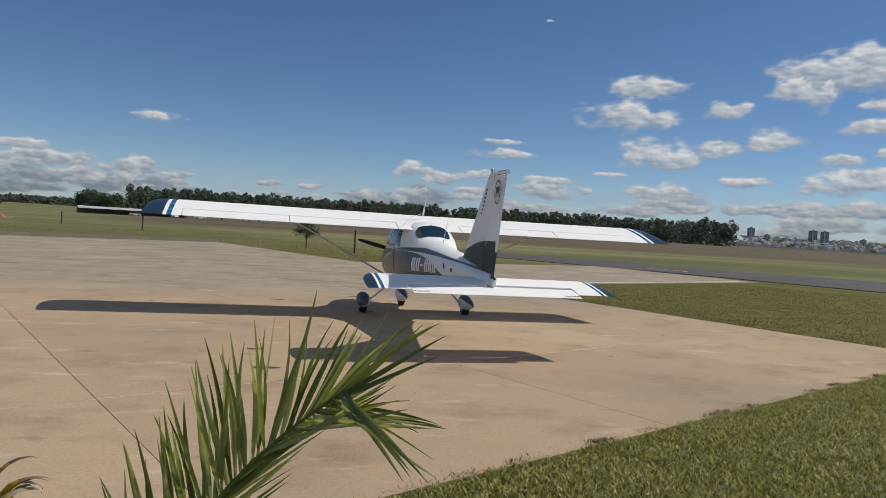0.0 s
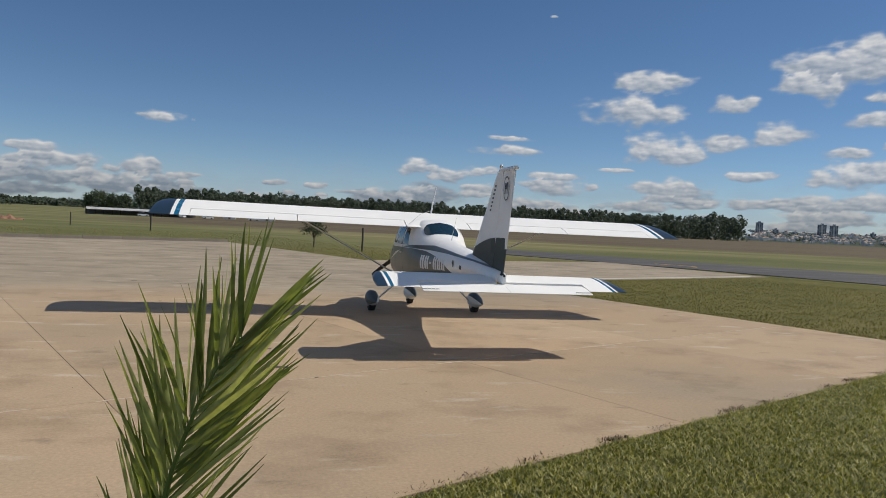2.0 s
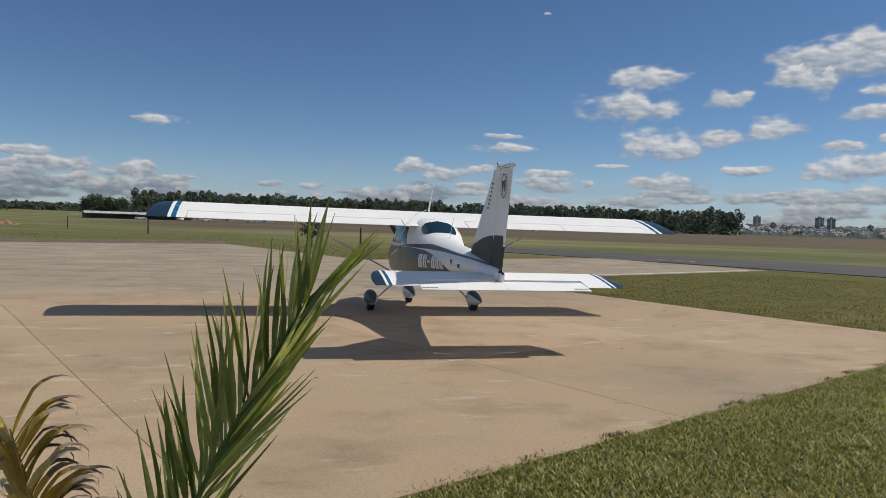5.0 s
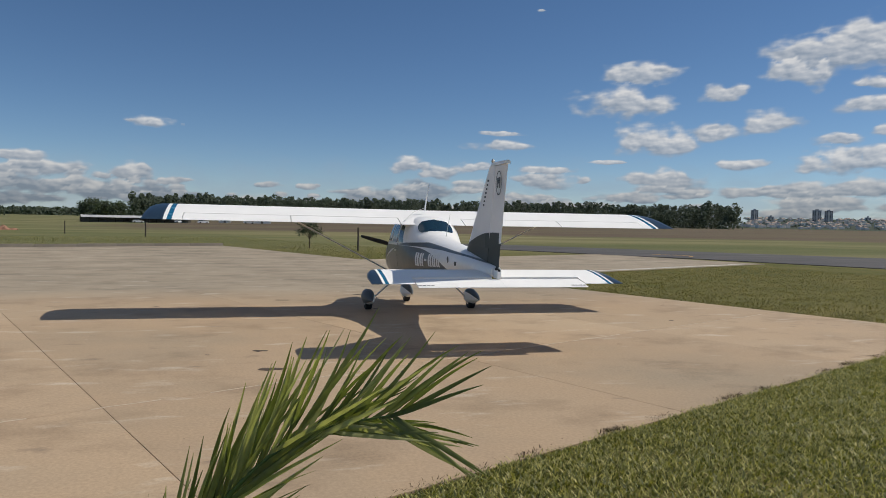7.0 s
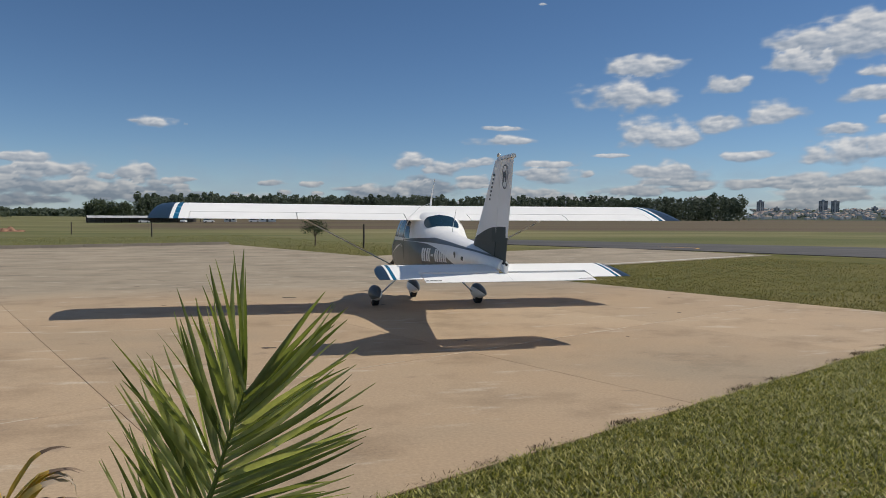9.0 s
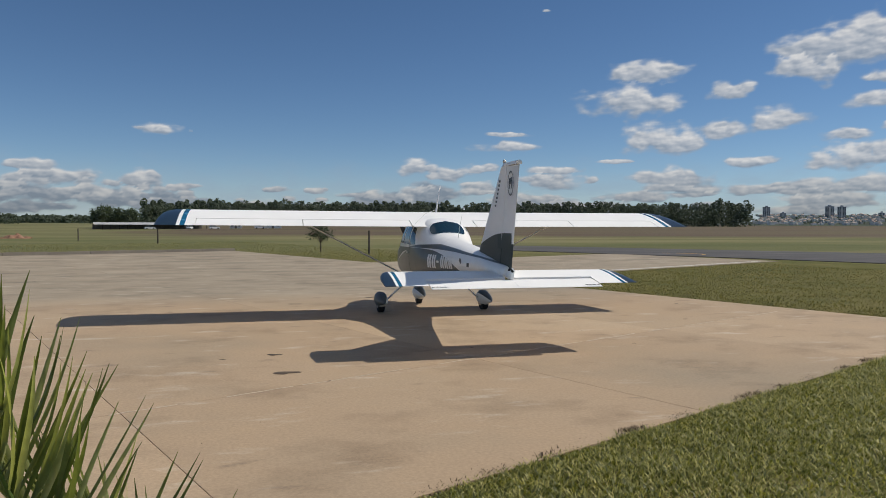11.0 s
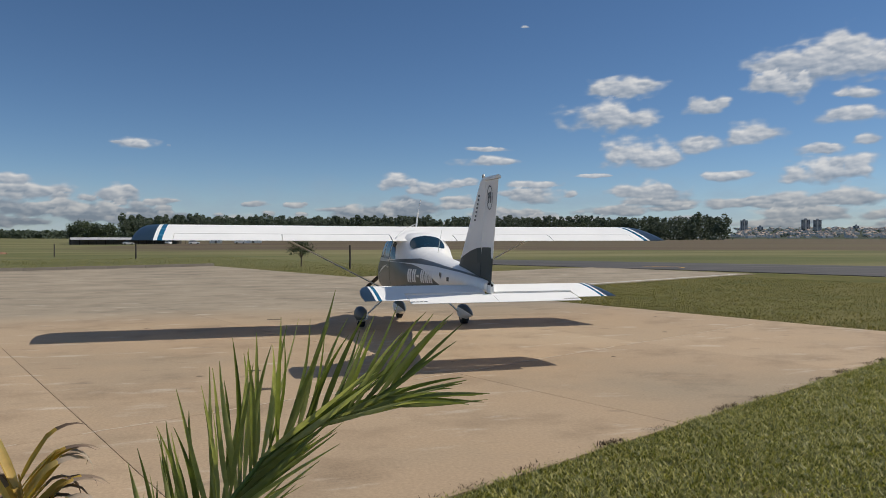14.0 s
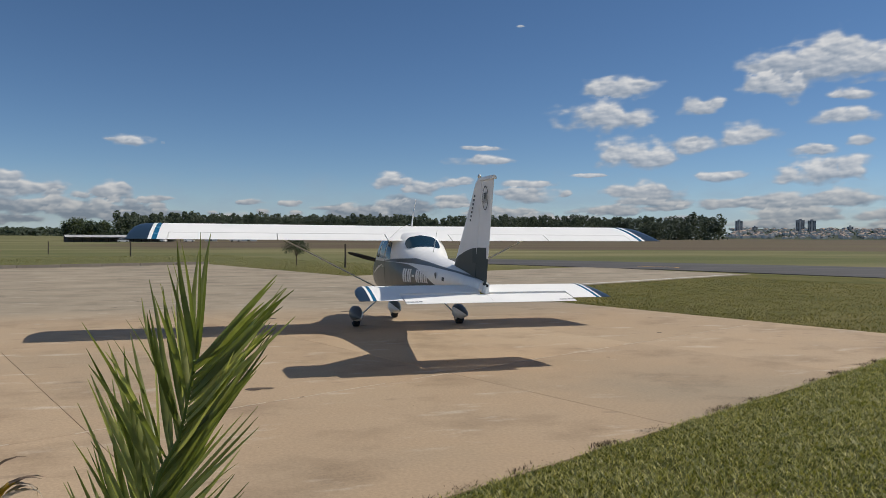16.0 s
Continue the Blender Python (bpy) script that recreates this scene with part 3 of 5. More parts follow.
def build_wheel(parent, x, y, r, width):
    ob = part("wheel", tube([(x - width / 2, y, r), (x - width * 0.4, y, r), (x + width * 0.4, y, r), (x + width / 2, y, r)], [r * 0.86, r, r, r * 0.86], 28), BLACK, parent, "black rubber tyre")
    part("rim", tube([(x - width / 2 - 0.006, y, r), (x + width / 2 + 0.006, y, r)], [r * 0.5, r * 0.5], 20), STEEL, ob, "bare metal rim")


def pant(x, y, flip):
    """A teardrop wheel fairing around a wheel."""
    rings = []
    for f, hw, z0, z1 in ((0.33, 0.015, 0.20, 0.24), (0.27, 0.075, 0.13, 0.31), (0.15, 0.115, 0.09, 0.375), (0.0, 0.128, 0.085, 0.385), (-0.15, 0.12, 0.10, 0.35), (-0.30, 0.09, 0.14, 0.30), (-0.45, 0.045, 0.18, 0.25), (-0.52, 0.012, 0.20, 0.22)):
        rings.append([(hw * math.cos(2 * math.pi * k / 20), f, (z0 + z1) / 2 + (z1 - z0) / 2 * math.sin(2 * math.pi * k / 20)) for k in range(20)])
    bm = loft(rings)
    me = mesh_of(bm, "wheel_fairing", pant_material(flip), True)
    return me


def build_aircraft():
    plane = thing("light_aircraft", "white high-wing light aircraft with navy trim parked on the concrete apron", "aircraft")

    # fuselage
    dense = []
    ys = [s[0] for s in STATIONS]
    for a, b in zip(STATIONS, STATIONS[1:]):
        m = 3
        for k in range(m):
            f = k / m
            dense.append(fuselage_ring(*[p + (q - p) * f for p, q in zip(a, b)]))
    dense.append(fuselage_ring(*STATIONS[-1]))
    body = part("fuselage", loft(dense), LIVERY, plane, "white fuselage with a dark sweeping flank", smooth=True)
    # side windows and doors
    for s in (-1, 1):
        part("window", flank_panel([(0.62, 1.34), (0.12, 1.335), (0.10, 1.66), (0.42, 1.66)], s), GLASS, body, "tinted cabin side window")
        part("window", flank_panel([(0.02, 1.335), (-0.42, 1.325), (-0.36, 1.67), (0.01, 1.67)], s), GLASS, body, "tinted cabin side window")
        part("window", flank_panel([(-0.50, 1.325), (-0.84, 1.33), (-0.66, 1.62), (-0.47, 1.66)], s), GLASS, body, "tinted rear quarter window")
        for y in (0.66, -0.46):
            part("door_seam", flank_panel([(y, 0.74), (y - 0.012, 0.74), (y - 0.012, 1.31), (y, 1.31)], s, 0.002, 0.004, 8), INK, body)
        part("door_handle", flank_panel([(-0.30, 1.16), (-0.42, 1.16), (-0.42, 1.19), (-0.30, 1.19)], s, 0.018, 0.02, 2), STEEL, body, "small metal door handle")
        # pale sweep on the dark flank below the windows
        part("flank_sweep", flank_panel([(0.75, 0.98), (0.2, 1.10), (-0.28, 1.215), (0.1, 1.17)], s, 0.003, 0.004, 8), BARS, body, "white painted sweep")
        # registration, shown as plain bars
        for k in range(6):
            y0 = -1.50 - 0.195 * k
            z0, z1 = 0.955 + 0.008 * k, 1.185 + 0.001 * k
            if k == 2:
                part("registration_bar", flank_panel([(y0 - 0.02, 1.06), (y0 - 0.12, 1.06), (y0 - 0.12, 1.095), (y0 - 0.02, 1.095)], s, 0.003, 0.004, 3), BARS, body)
            else:
                for y1 in (y0, y0 - 0.088):
                    part("registration_bar", flank_panel([(y1, z0), (y1 - 0.06, z0), (y1 - 0.06, z1), (y1, z1)], s, 0.003, 0.004, 4), BARS, body)
        disc = bmesh.new()
        bmesh.ops.create_circle(disc, cap_ends=True, radius=0.052, segments=24, matrix=Matrix.Translation((s * (flank_x(-3.0, 1.14) + 0.004), -3.0, 1.14)) @ Matrix.Rotation(radians(90), 4, "Y"))
        part("round_badge", disc, INK, body, "small dark round badge")
        part("static_plate", flank_panel([(-3.28, 1.07), (-3.36, 1.07), (-3.36, 1.13), (-3.28, 1.13)], s, 0.004, 0.005, 2), INK, body)

    # windscreen and rear window follow the skin
    def skin_patch(y0, y1, spread0, spread1, rows=10, cols=16, proud=0.005, round_ends=True):
        bm = bmesh.new()
        grid = []
        for i in range(rows + 1):
            f = i / rows
            y = y0 + (y1 - y0) * f
            _, hw, z0, z1, ex, top = station_at(y)
            zc, hh = (z0 + z1) / 2, (z1 - z0) / 2
            sp = spread0 + (spread1 - spread0) * f
            if round_ends:
                sp *= max(0.0, 1 - abs(2 * f - 1) ** 3.2) ** 0.5 * 0.98 + 0.02
            row = []
            for j in range(cols + 1):
                x = (2 * j / cols - 1) * sp
                lo, hi = zc, z1
                for _ in range(22):
                    m_ = (lo + hi) / 2
                    if flank_x(y, m_) > abs(x):
                        lo = m_
                    else:
                        hi = m_
                row.append(bm.verts.new((x, y - proud if y < 0 else y + proud, lo + proud)))
            grid.append(row)
        for i in range(rows):
            for j in range(cols):
                bm.faces.new((grid[i][j], grid[i + 1][j], grid[i + 1][j + 1], grid[i][j + 1]))
        return bm
    part("windscreen", skin_patch(0.93, 0.42, 0.40, 0.42, round_ends=False), GLASS, body, "tinted curved windscreen", smooth=True)
    part("rear_window", skin_patch(-0.935, -1.27, 0.335, 0.30), GLASS, body, "dark tinted rear window", smooth=True)
    part("exhaust", tube([(-0.2, 1.45, 0.68), (-0.2, 1.40, 0.56), (-0.2, 1.30, 0.52)], [0.025, 0.025, 0.025], 10), STEEL, body)

    # wing, one panel a side with its own flap, aileron, stripes and tip
    part("wing_centre", loft([wing_section(x) for x in (-0.60, -0.3, 0, 0.3, 0.60)]), WHITE, plane, smooth=True)
    for s in (-1, 1):
        wing = part("wing", loft([wing_section(s * x, 0, 0.775) for x in (0.60, 1.6, 2.6, 3.6, 4.52)]), WHITE, plane, "white wing panel", smooth=True)
        part("wing_trailing_panel", loft([wing_section(s * x, 0.775, 1.0) for x in (4.36, 4.52)]), WHITE, wing)
        part("flap", loft([wing_section(s * x, 0.783, 1.0) for x in (0.62, 1.5, 2.55)]), WHITE, wing, smooth=True)
        part("aileron", loft([wing_section(s * x, 0.783, 1.0) for x in (2.565, 3.5, 4.35)]), WHITE, wing, smooth=True)
        part("stripe", loft([wing_section(s * x) for x in (4.521, 4.60)]), TEAL, wing, "blue tip stripe", smooth=True)
        part("stripe", loft([wing_section(s * x) for x in (4.601, 4.66)]), WHITE, wing, smooth=True)
        part("wing_tip", loft([wing_section(s * x, 0, 1, k, b) for x, k, b in ((4.661, 1, 0), (4.80, 0.97, 0.03), (4.90, 0.85, 0.12), (4.97, 0.6, 0.3), (5.0, 0.25, 0.62))]), NAVY, wing, "navy wing tip", smooth=True)
        part("tip_light", tube([(s * 4.97, 0.12, 1.82), (s * 5.0, 0.02, 1.82), (s * 4.99, -0.06, 1.82)], [0.006, 0.022, 0.006], 10), GLASS, wing)
        part("strut", tube([(s * 0.57, 0.22, 0.72), (s * 1.5, 0.10, 1.20), (s * 2.55, -0.02, 1.745)], [0.038, 0.038, 0.038], 12, 0.4), STRUT, wing, "pale wing strut")
        part("jury_fitting", box(s * 2.5 - 0.05, s * 2.5 + 0.05, -0.09, 0.05, 1.70, 1.76, bevel=0.01), STRUT, wing)
    # antennas on the roof
    part("antenna", tube([(-0.03, -0.35, 1.93), (-0.02, -0.40, 2.12), (0.02, -0.48, 2.44)], [0.018, 0.014, 0.007], 8), WHITE, plane, "white whip antenna")
    part("antenna_wire", tube([(-0.03, -0.35, 1.985), (-0.32, -0.70, 1.90), (-0.56, -0.94, 1.72)], [0.004] * 3, 6), STRUT, plane)
    part("antenna", tube([(0.06, -1.62, 1.45), (0.065, -1.70, 1.62), (0.08, -1.80, 1.86)], [0.006, 0.005, 0.003], 6), STRUT, plane, "thin rear wire antenna")
    part("beacon", tube([(0.62, 0.0, 1.99), (0.62, 0.0, 2.03), (0.62, 0, 2.045)], [0.02, 0.018, 0.006], 10), STRUT, plane)

    # tail
    def fin_ring(z, le, te, half, n=10, wedge=False):
        def w(f):
            return half * (1 - f) + 0.003 if wedge else half * min(1.0, 2.6 * math.sqrt(f)) * (1 - 0.3 * f) + 0.002
        pts = [(w(i / n), le + (te - le) * i / n, z) for i in range(n + 1)]
        return pts + [(-w(i / n), le + (te - le) * i / n, z) for i in range(n, -1, -1)]
    def fin_edge(z):
        f = (z - 1.30) / (2.53 - 1.30)
        return -3.12 - 1.13 * f
    def hinge_at(z):
        return -4.20 - 0.26 * (z - 1.1) / 1.4
    def rudder_te(z):
        return -4.58 - 0.28 * (z - 1.12) / 1.4
    zs = (1.27, 1.36, 1.6, 1.9, 2.2, 2.50)
    fin = part("fin", loft([fin_ring(z, fin_edge(z), hinge_at(z), 0.05) for z in (1.16, 1.27, 1.40)]), SLATE, plane, "tall tail fin, white with a dark base", smooth=True)
    part("fin_panel", loft([fin_ring(z, fin_edge(z), hinge_at(z), 0.05) for z in (1.401, 1.6, 1.9, 2.2, 2.50)]), WHITE, fin, smooth=True)
    part("fin_cap", loft([fin_ring(z, fin_edge(2.5) - 0.35 * (z - 2.5), -4.86, w) for z, w in ((2.501, 0.05), (2.53, 0.045), (2.55, 0.02))]), WHITE, fin, smooth=True)
    rud = part("rudder", loft([fin_ring(z, hinge_at(z) - 0.012, rudder_te(z), 0.031, wedge=True) for z in (1.45, 1.8, 2.1, 2.30, 2.496)]), WHITE, fin, "white rudder", smooth=True)
    part("rudder_foot", loft([fin_ring(z, hinge_at(z) - 0.012, rudder_te(z), 0.031, wedge=True) for z in (1.10, 1.13, 1.3, 1.449)]), SLATE, rud, "dark rudder foot", smooth=True)
    part("tail_light", tube([(0, -4.26, 2.55), (0, -4.26, 2.58), (0, -4.26, 2.605)], [0.02, 0.026, 0.01], 10), STEEL, fin)
    part("rudder_bumper", tube([(0, -4.48, 1.10), (0, -4.58, 1.085), (0, -4.64, 1.09)], [0.022, 0.028, 0.012], 10), BLACK, fin)
    for s in (-1, 1):
        # dark curved top of the fin's base paint
        rise = bmesh.new()
        rows = []
        for k in range(13):
            f = k / 12
            y = -3.22 - 1.38 * f
            ztop = 1.385 + 0.21 * math.sin(min(1, f * 1.15) * math.pi / 2)
            xx = 0.047 if y > -4.25 else 0.035 * max(0.1, 1 - (-4.25 - y) / 0.42)
            xx = min(xx, 0.115 * math.sqrt(max(0.0, fin_edge(1.44) - y)) + 0.006) + 0.004
            if y > fin_edge(ztop) - 0.02:
                continue
            rows.append((rise.verts.new((s * xx, y, 1.38)), rise.verts.new((s * xx, y, ztop))))
        for a, b in zip(rows, rows[1:]):
            rise.faces.new((a[0], b[0], b[1], a[1]))
        part("fin_base_paint", rise, SLATE, fin)
        # round badge: a ring and plain bars
        ring = bmesh.new()
        at = Vector((s * 0.030, -4.60, 2.26))
        outer = [ring.verts.new(at + Vector((0, 0.115 * math.cos(2 * math.pi * k / 32), 0.165 * math.sin(2 * math.pi * k / 32)))) for k in range(32)]
        inner = [ring.verts.new(at + Vector((0, 0.098 * math.cos(2 * math.pi * k / 32), 0.148 * math.sin(2 * math.pi * k / 32)))) for k in range(32)]
        for k in range(32):
            ring.faces.new((outer[k], outer[(k + 1) % 32], inner[(k + 1) % 32], inner[k]))
        part("badge_ring", ring, INK, fin, "dark oval badge on the rudder")
        for y0, y1, z0, z1 in ((-4.535, -4.56, 2.19, 2.33), (-4.57, -4.60, 2.25, 2.33), (-4.62, -4.645, 2.19, 2.34)):
            part("badge_bar", box(s * 0.030 - 0.001, s * 0.030 + 0.001, y1, y0, z0, z1), INK, fin)
        for k in range(7):
            z = 1.96 + 0.055 * k
            y = -4.03 - 0.03 * k
            part("lettering_bar", box(s * 0.049 - 0.001, s * 0.049 + 0.001, y - 0.028, y + 0.03, z, z + 0.03), INK, fin)
    for s in (-1, 1):
        tail = part("tailplane", loft([tail_section(s * x, 0, 1) for x in (1.18, 1.3, 1.52)]), WHITE, plane, "white tailplane", smooth=True)
        part("tailplane_panel", loft([tail_section(s * x, 0, 0.66) for x in (0.07, 0.6, 1.179)]), WHITE, tail, smooth=True)
        part("stripe", loft([tail_section(s * x) for x in (1.521, 1.565)]), TEAL, tail, "blue tip stripe", smooth=True)
        part("stripe", loft([tail_section(s * x) for x in (1.566, 1.60)]), WHITE, tail, smooth=True)
        part("tail_tip", loft([tail_section(s * x, 0, 1, k, b) for x, k, b in ((1.601, 1, 0), (1.66, 0.9, 0.06), (1.715, 0.6, 0.22), (1.74, 0.25, 0.42))]), NAVY, tail, "navy tailplane tip", smooth=True)
        tab = part("trim_tab", loft([airfoil((-4.545, 0.972), (-4.925, 0.895), 0.012, 0.012, s * q, 0, 1, 6) for q in (0.0015, 0.6, 1.165)]), WHITE, tail, "white trim tab", smooth=True)
        for k in range(4):
            part("lettering_bar", box(s * 1.05 - 0.03 + 0.055 * k - 0.08, s * 1.05 + 0.012 + 0.055 * k - 0.08, -4.88, -4.862, 0.917, 0.921), INK, tab)
    part("tie_down_hook", tube([(0.02, -4.42, 1.02), (0.02, -4.44, 0.90), (0.02, -4.50, 0.865), (0.02, -4.54, 0.90)], [0.011] * 4, 8), STEEL, plane)
    part("elevator_horn", box(-0.03, 0.03, -4.62, -4.44, 0.98, 1.10, bevel=0.01), WHITE, plane)

    # landing gear
    pants = {s: pant(0, 0, s) for s in (-1, 1)}
    for s in (-1, 1):
        part("gear_leg", tube([(s * 0.40, -0.02, 0.66), (s * 0.66, -0.02, 0.48), (s * 0.92, 0.0, 0.24)], [0.045, 0.04, 0.035], 10, 0.4), STRUT, plane, "sprung steel gear leg")
        build_wheel(plane, s * 1.04, 0.0, 0.165, 0.13)
        piece("wheel_fairing", pants[s], plane, Matrix.Translation((s * 1.04, 0, 0.012)))
    build_wheel(plane, 0.0, 1.35, 0.16, 0.12)
    piece("wheel_fairing", pants[1], plane, Matrix.Translation((0, 1.35, 0.0)))
    part("nose_leg", tube([(0, 1.36, 0.30), (0, 1.40, 0.55), (0, 1.44, 0.78)], [0.03, 0.03, 0.03], 10), STEEL, plane, "nose gear leg")

    # propeller, turning about the nose
    prop = part("propeller", tube([(0, -0.02, 0), (0, 0.06, 0), (0, 0.16, 0), (0, 0.24, 0), (0, 0.27, 0)], [0.13, 0.13, 0.105, 0.05, 0.005], 20), WHITE, plane, "two-bladed propeller with a white spinner", smooth=True)
    for s in (-1, 1):
        rings = []
        for r, c, tw in ((0.08, 0.035, 50), (0.25, 0.05, 38), (0.5, 0.052, 26), (0.75, 0.042, 18), (0.90, 0.03, 14), (0.95, 0.015, 12)):
            t = radians(tw)
            ring = []
            for k in range(10):
                a = 2 * math.pi * k / 10
                p, q = c * math.cos(a), c * 0.16 * math.sin(a)
                ring.append((s * r, 0.04 + p * math.sin(t) + q * math.cos(t), s * (p * math.cos(t) - q * math.sin(t))))
            rings.append(ring)
        part("blade", loft(rings), PROP, prop, "dark propeller blade", smooth=True)
    prop.location = (0, 1.95, 1.13)
    return plane, prop


aircraft, propeller = build_aircraft()


# ---- far things ----
VIEW = Vector((-3.15, -13.48, 0))


def bearing(deg, d, z=None):
    """A place d metres off at a compass bearing from the lawn where the camera stands; 0 is along the aircraft's nose."""
    p = VIEW + d * Vector((math.sin(radians(deg)), math.cos(radians(deg)), 0))
    return Vector((p.x, p.y, ground_height(p.x, p.y) if z is None else z))


def build_wood(name, label, b0, b1, dist, depth, count, height, vary, spread, cards, seed, rise=0.0):
    """A belt of trees: lobed crowns, each a cloud of small leafy sprays."""
    rnd = random.Random(seed)
    verts, faces = [], []
    for k in range(count):
        b = b0 + (b1 - b0) * (k + rnd.random()) / count
        p = bearing(b, dist + rnd.uniform(0, depth))
        p.z += rise * max(0, (p - VIEW).length - 1650)
        swell = noise.noise(Vector((b * 0.35, seed, 0))) + 0.4 * noise.noise(Vector((b * 1.3, seed, 5)))
        h = height * (1 + vary * swell) * rnd.uniform(0.84, 1.06)
        w = spread * rnd.uniform(0.7, 1.25)
        lobes = [(rnd.uniform(-0.5, 0.5) * w, rnd.uniform(-0.5, 0.5) * w, h * (0.12 + 0.68 * j / 5) + rnd.uniform(-0.05, 0.05) * h, w * (0.8 - 0.085 * j) * rnd.uniform(0.8, 1.15)) for j in range(6)]
        for c in range(cards):
            lx, ly, lz, r = lobes[rnd.randrange(6)]
            d = Vector((rnd.gauss(0, 1), rnd.gauss(0, 1), rnd.gauss(0, 1))).normalized()
            q0 = Vector((p.x + lx, p.y + ly, p.z + lz)) + Vector((d.x * r, d.y * r, d.z * min(r, 0.16 * h))) * rnd.uniform(0.7, 1.0)
            e = Vector((rnd.gauss(0, 1), rnd.gauss(0, 1), rnd.gauss(0, 1))).normalized()
            f = e.orthogonal().normalized()
            size = 0.19 * w * rnd.uniform(0.6, 1.3)
            q = len(verts)
            verts += [tuple(q0 - e * size), tuple(q0 + f * size * 0.7), tuple(q0 + e * size), tuple(q0 - f * size * 0.7)]
            faces.append((q, q + 1, q + 2, q + 3))
    tagged(new(name, raw_mesh(name, verts, faces, HAZED_LEAF)), label, "trees", kind="stuff")


build_wood("far_wood", "long dark green belt of tall trees behind the fields", -9.0, 37.4, 640, 70, 480, 23.5, 0.17, 5.6, 220, 3)
build_wood("far_scrub", "low dark scrub and trees along the horizon", -30, -9.2, 820, 160, 170, 9.0, 0.4, 8.0, 110, 5)
build_wood("town_trees", "scattered trees among distant houses", 38.0, 62, 1700, 500, 150, 8.0, 0.3, 6.0, 60, 8, 0.05)
build_wood("left_far_trees", "distant hedgerow trees at the field's end", -40, -17, 560, 120, 50, 8.0, 0.4, 5.0, 130, 9)


def build_tree(name, label, at, height, spread, trunk_r, limbs, leaves, leaf, seed, low=0.35, mat=TREE_LEAF):
    """A tree with a forked tapered trunk and a ragged crown of many small leaves."""
    rnd = random.Random(seed)
    tree = thing(name, label, "tree", Matrix.Translation(at))
    bm = bmesh.new()
    add_tube(bm, [(0, 0, -0.1), (trunk_r * 0.6, 0, height * low * 0.6), (0, trunk_r, height * low)], [trunk_r * 1.3, trunk_r, trunk_r * 0.8], 8)
    tips = []
    for k in range(limbs):
        a = 2 * math.pi * (k + rnd.random() * 0.6) / limbs
        f = rnd.uniform(0.45, 1.0)
        r = spread * f * rnd.uniform(0.55, 0.95)
        top = Vector((math.cos(a) * r, math.sin(a) * r, height * rnd.uniform(low + 0.15, 0.93)))
        mid = Vector((top.x * 0.45, top.y * 0.45, (height * low + top.z) / 2 + 0.03 * height))
        add_tube(bm, [(0, 0, height * low * 0.85), mid, top], [trunk_r * 0.6, trunk_r * 0.35, trunk_r * 0.12], 6)
        tips += [top, (top + mid) / 2, mid * 0.4 + top * 0.6]
    tips.append(Vector((0, 0, height * 0.9)))
    part("trunk", bm, TRUNK, tree, "forked brown trunk")
    verts, faces = [], []
    for k in range(leaves):
        c = tips[rnd.randrange(len(tips))] + Vector((rnd.gauss(0, 1), rnd.gauss(0, 1), rnd.gauss(0, 0.8))) * spread * 0.19
        d = Vector((rnd.gauss(0, 1), rnd.gauss(0, 1), rnd.gauss(-0.2, 0.7))).normalized()
        s = d.cross(Vector((rnd.gauss(0, 1), rnd.gauss(0, 1), rnd.gauss(0, 1)))).normalized()
        l_ = leaf * rnd.uniform(0.6, 1.3)
        q = len(verts)
        verts += [tuple(c - d * l_), tuple(c + s * l_ * 0.45), tuple(c + d * l_), tuple(c - s * l_ * 0.45)]
        faces.append((q, q + 1, q + 2, q + 3))
    crown = new("crown", raw_mesh("crown", verts, faces, mat))
    crown.parent = tree
    return tree


build_tree("small_tree", "small round-crowned tree standing alone in the grass", (-0.08, 29.3, -0.02), 1.72, 0.82, 0.035, 9, 1500, 0.05, 4, 0.36)
for k, (b, d, h, w) in enumerate(((-12.0, 330, 9.5, 4.6), (-10.9, 345, 9.0, 4.8), (-9.9, 335, 8.2, 4.2), (-11.5, 360, 10.0, 4.5))):
    build_tree("broad_tree", "broad dark-leaved tree standing behind the shed", bearing(b, d), h, w, 0.3, 12, 2600, 0.5, 20 + k, 0.18, HAZED_LEAF)


def build_post(at, h, r):
    bm = tube([(0, 0, -0.15), (0.01, 0, h * 0.5), (0.0, 0.01, h - 0.02), (0, 0.01, h)], [r, r * 0.95, r * 0.9, r * 0.7], 8)
    ob = new("fence_post", mesh_of(bm, "fence_post", POST))
    ob.matrix_basis = Matrix.Translation(at)
    return tagged(ob, "dark weathered wooden post standing in the grass", "post", "posts in the field")


for x, y, h, r in ((2.34, 25.7, 1.32, 0.055), (-11.8, 47.4, 1.2, 0.06), (-20.1, 57.5, 1.1, 0.05)):
    build_post((x, y, -0.02), h, r)


def build_mound():
    bm = bmesh.new()
    bmesh.ops.create_grid(bm, x_segments=24, y_segments=18, size=1.0)
    for v in bm.verts:
        r = math.hypot(v.co.x, v.co.y)
        v.co.z = max(-0.15, (1 - r) * 0.5 + 0.3 * noise.noise(v.co * 3.1))
        v.co.x *= 1.7
        v.co.y *= 1.2
    ob = new("earth_mound", mesh_of(bm, "earth_mound", plain("red_earth", (0.26, 0.14, 0.09), 0.95, 0, 2, 0.3, 0.03), True))
    ob.matrix_basis = Matrix.Translation(bearing(-17.3, 92))
    tagged(ob, "heap of red earth dumped in the pasture", "mound")


build_mound()


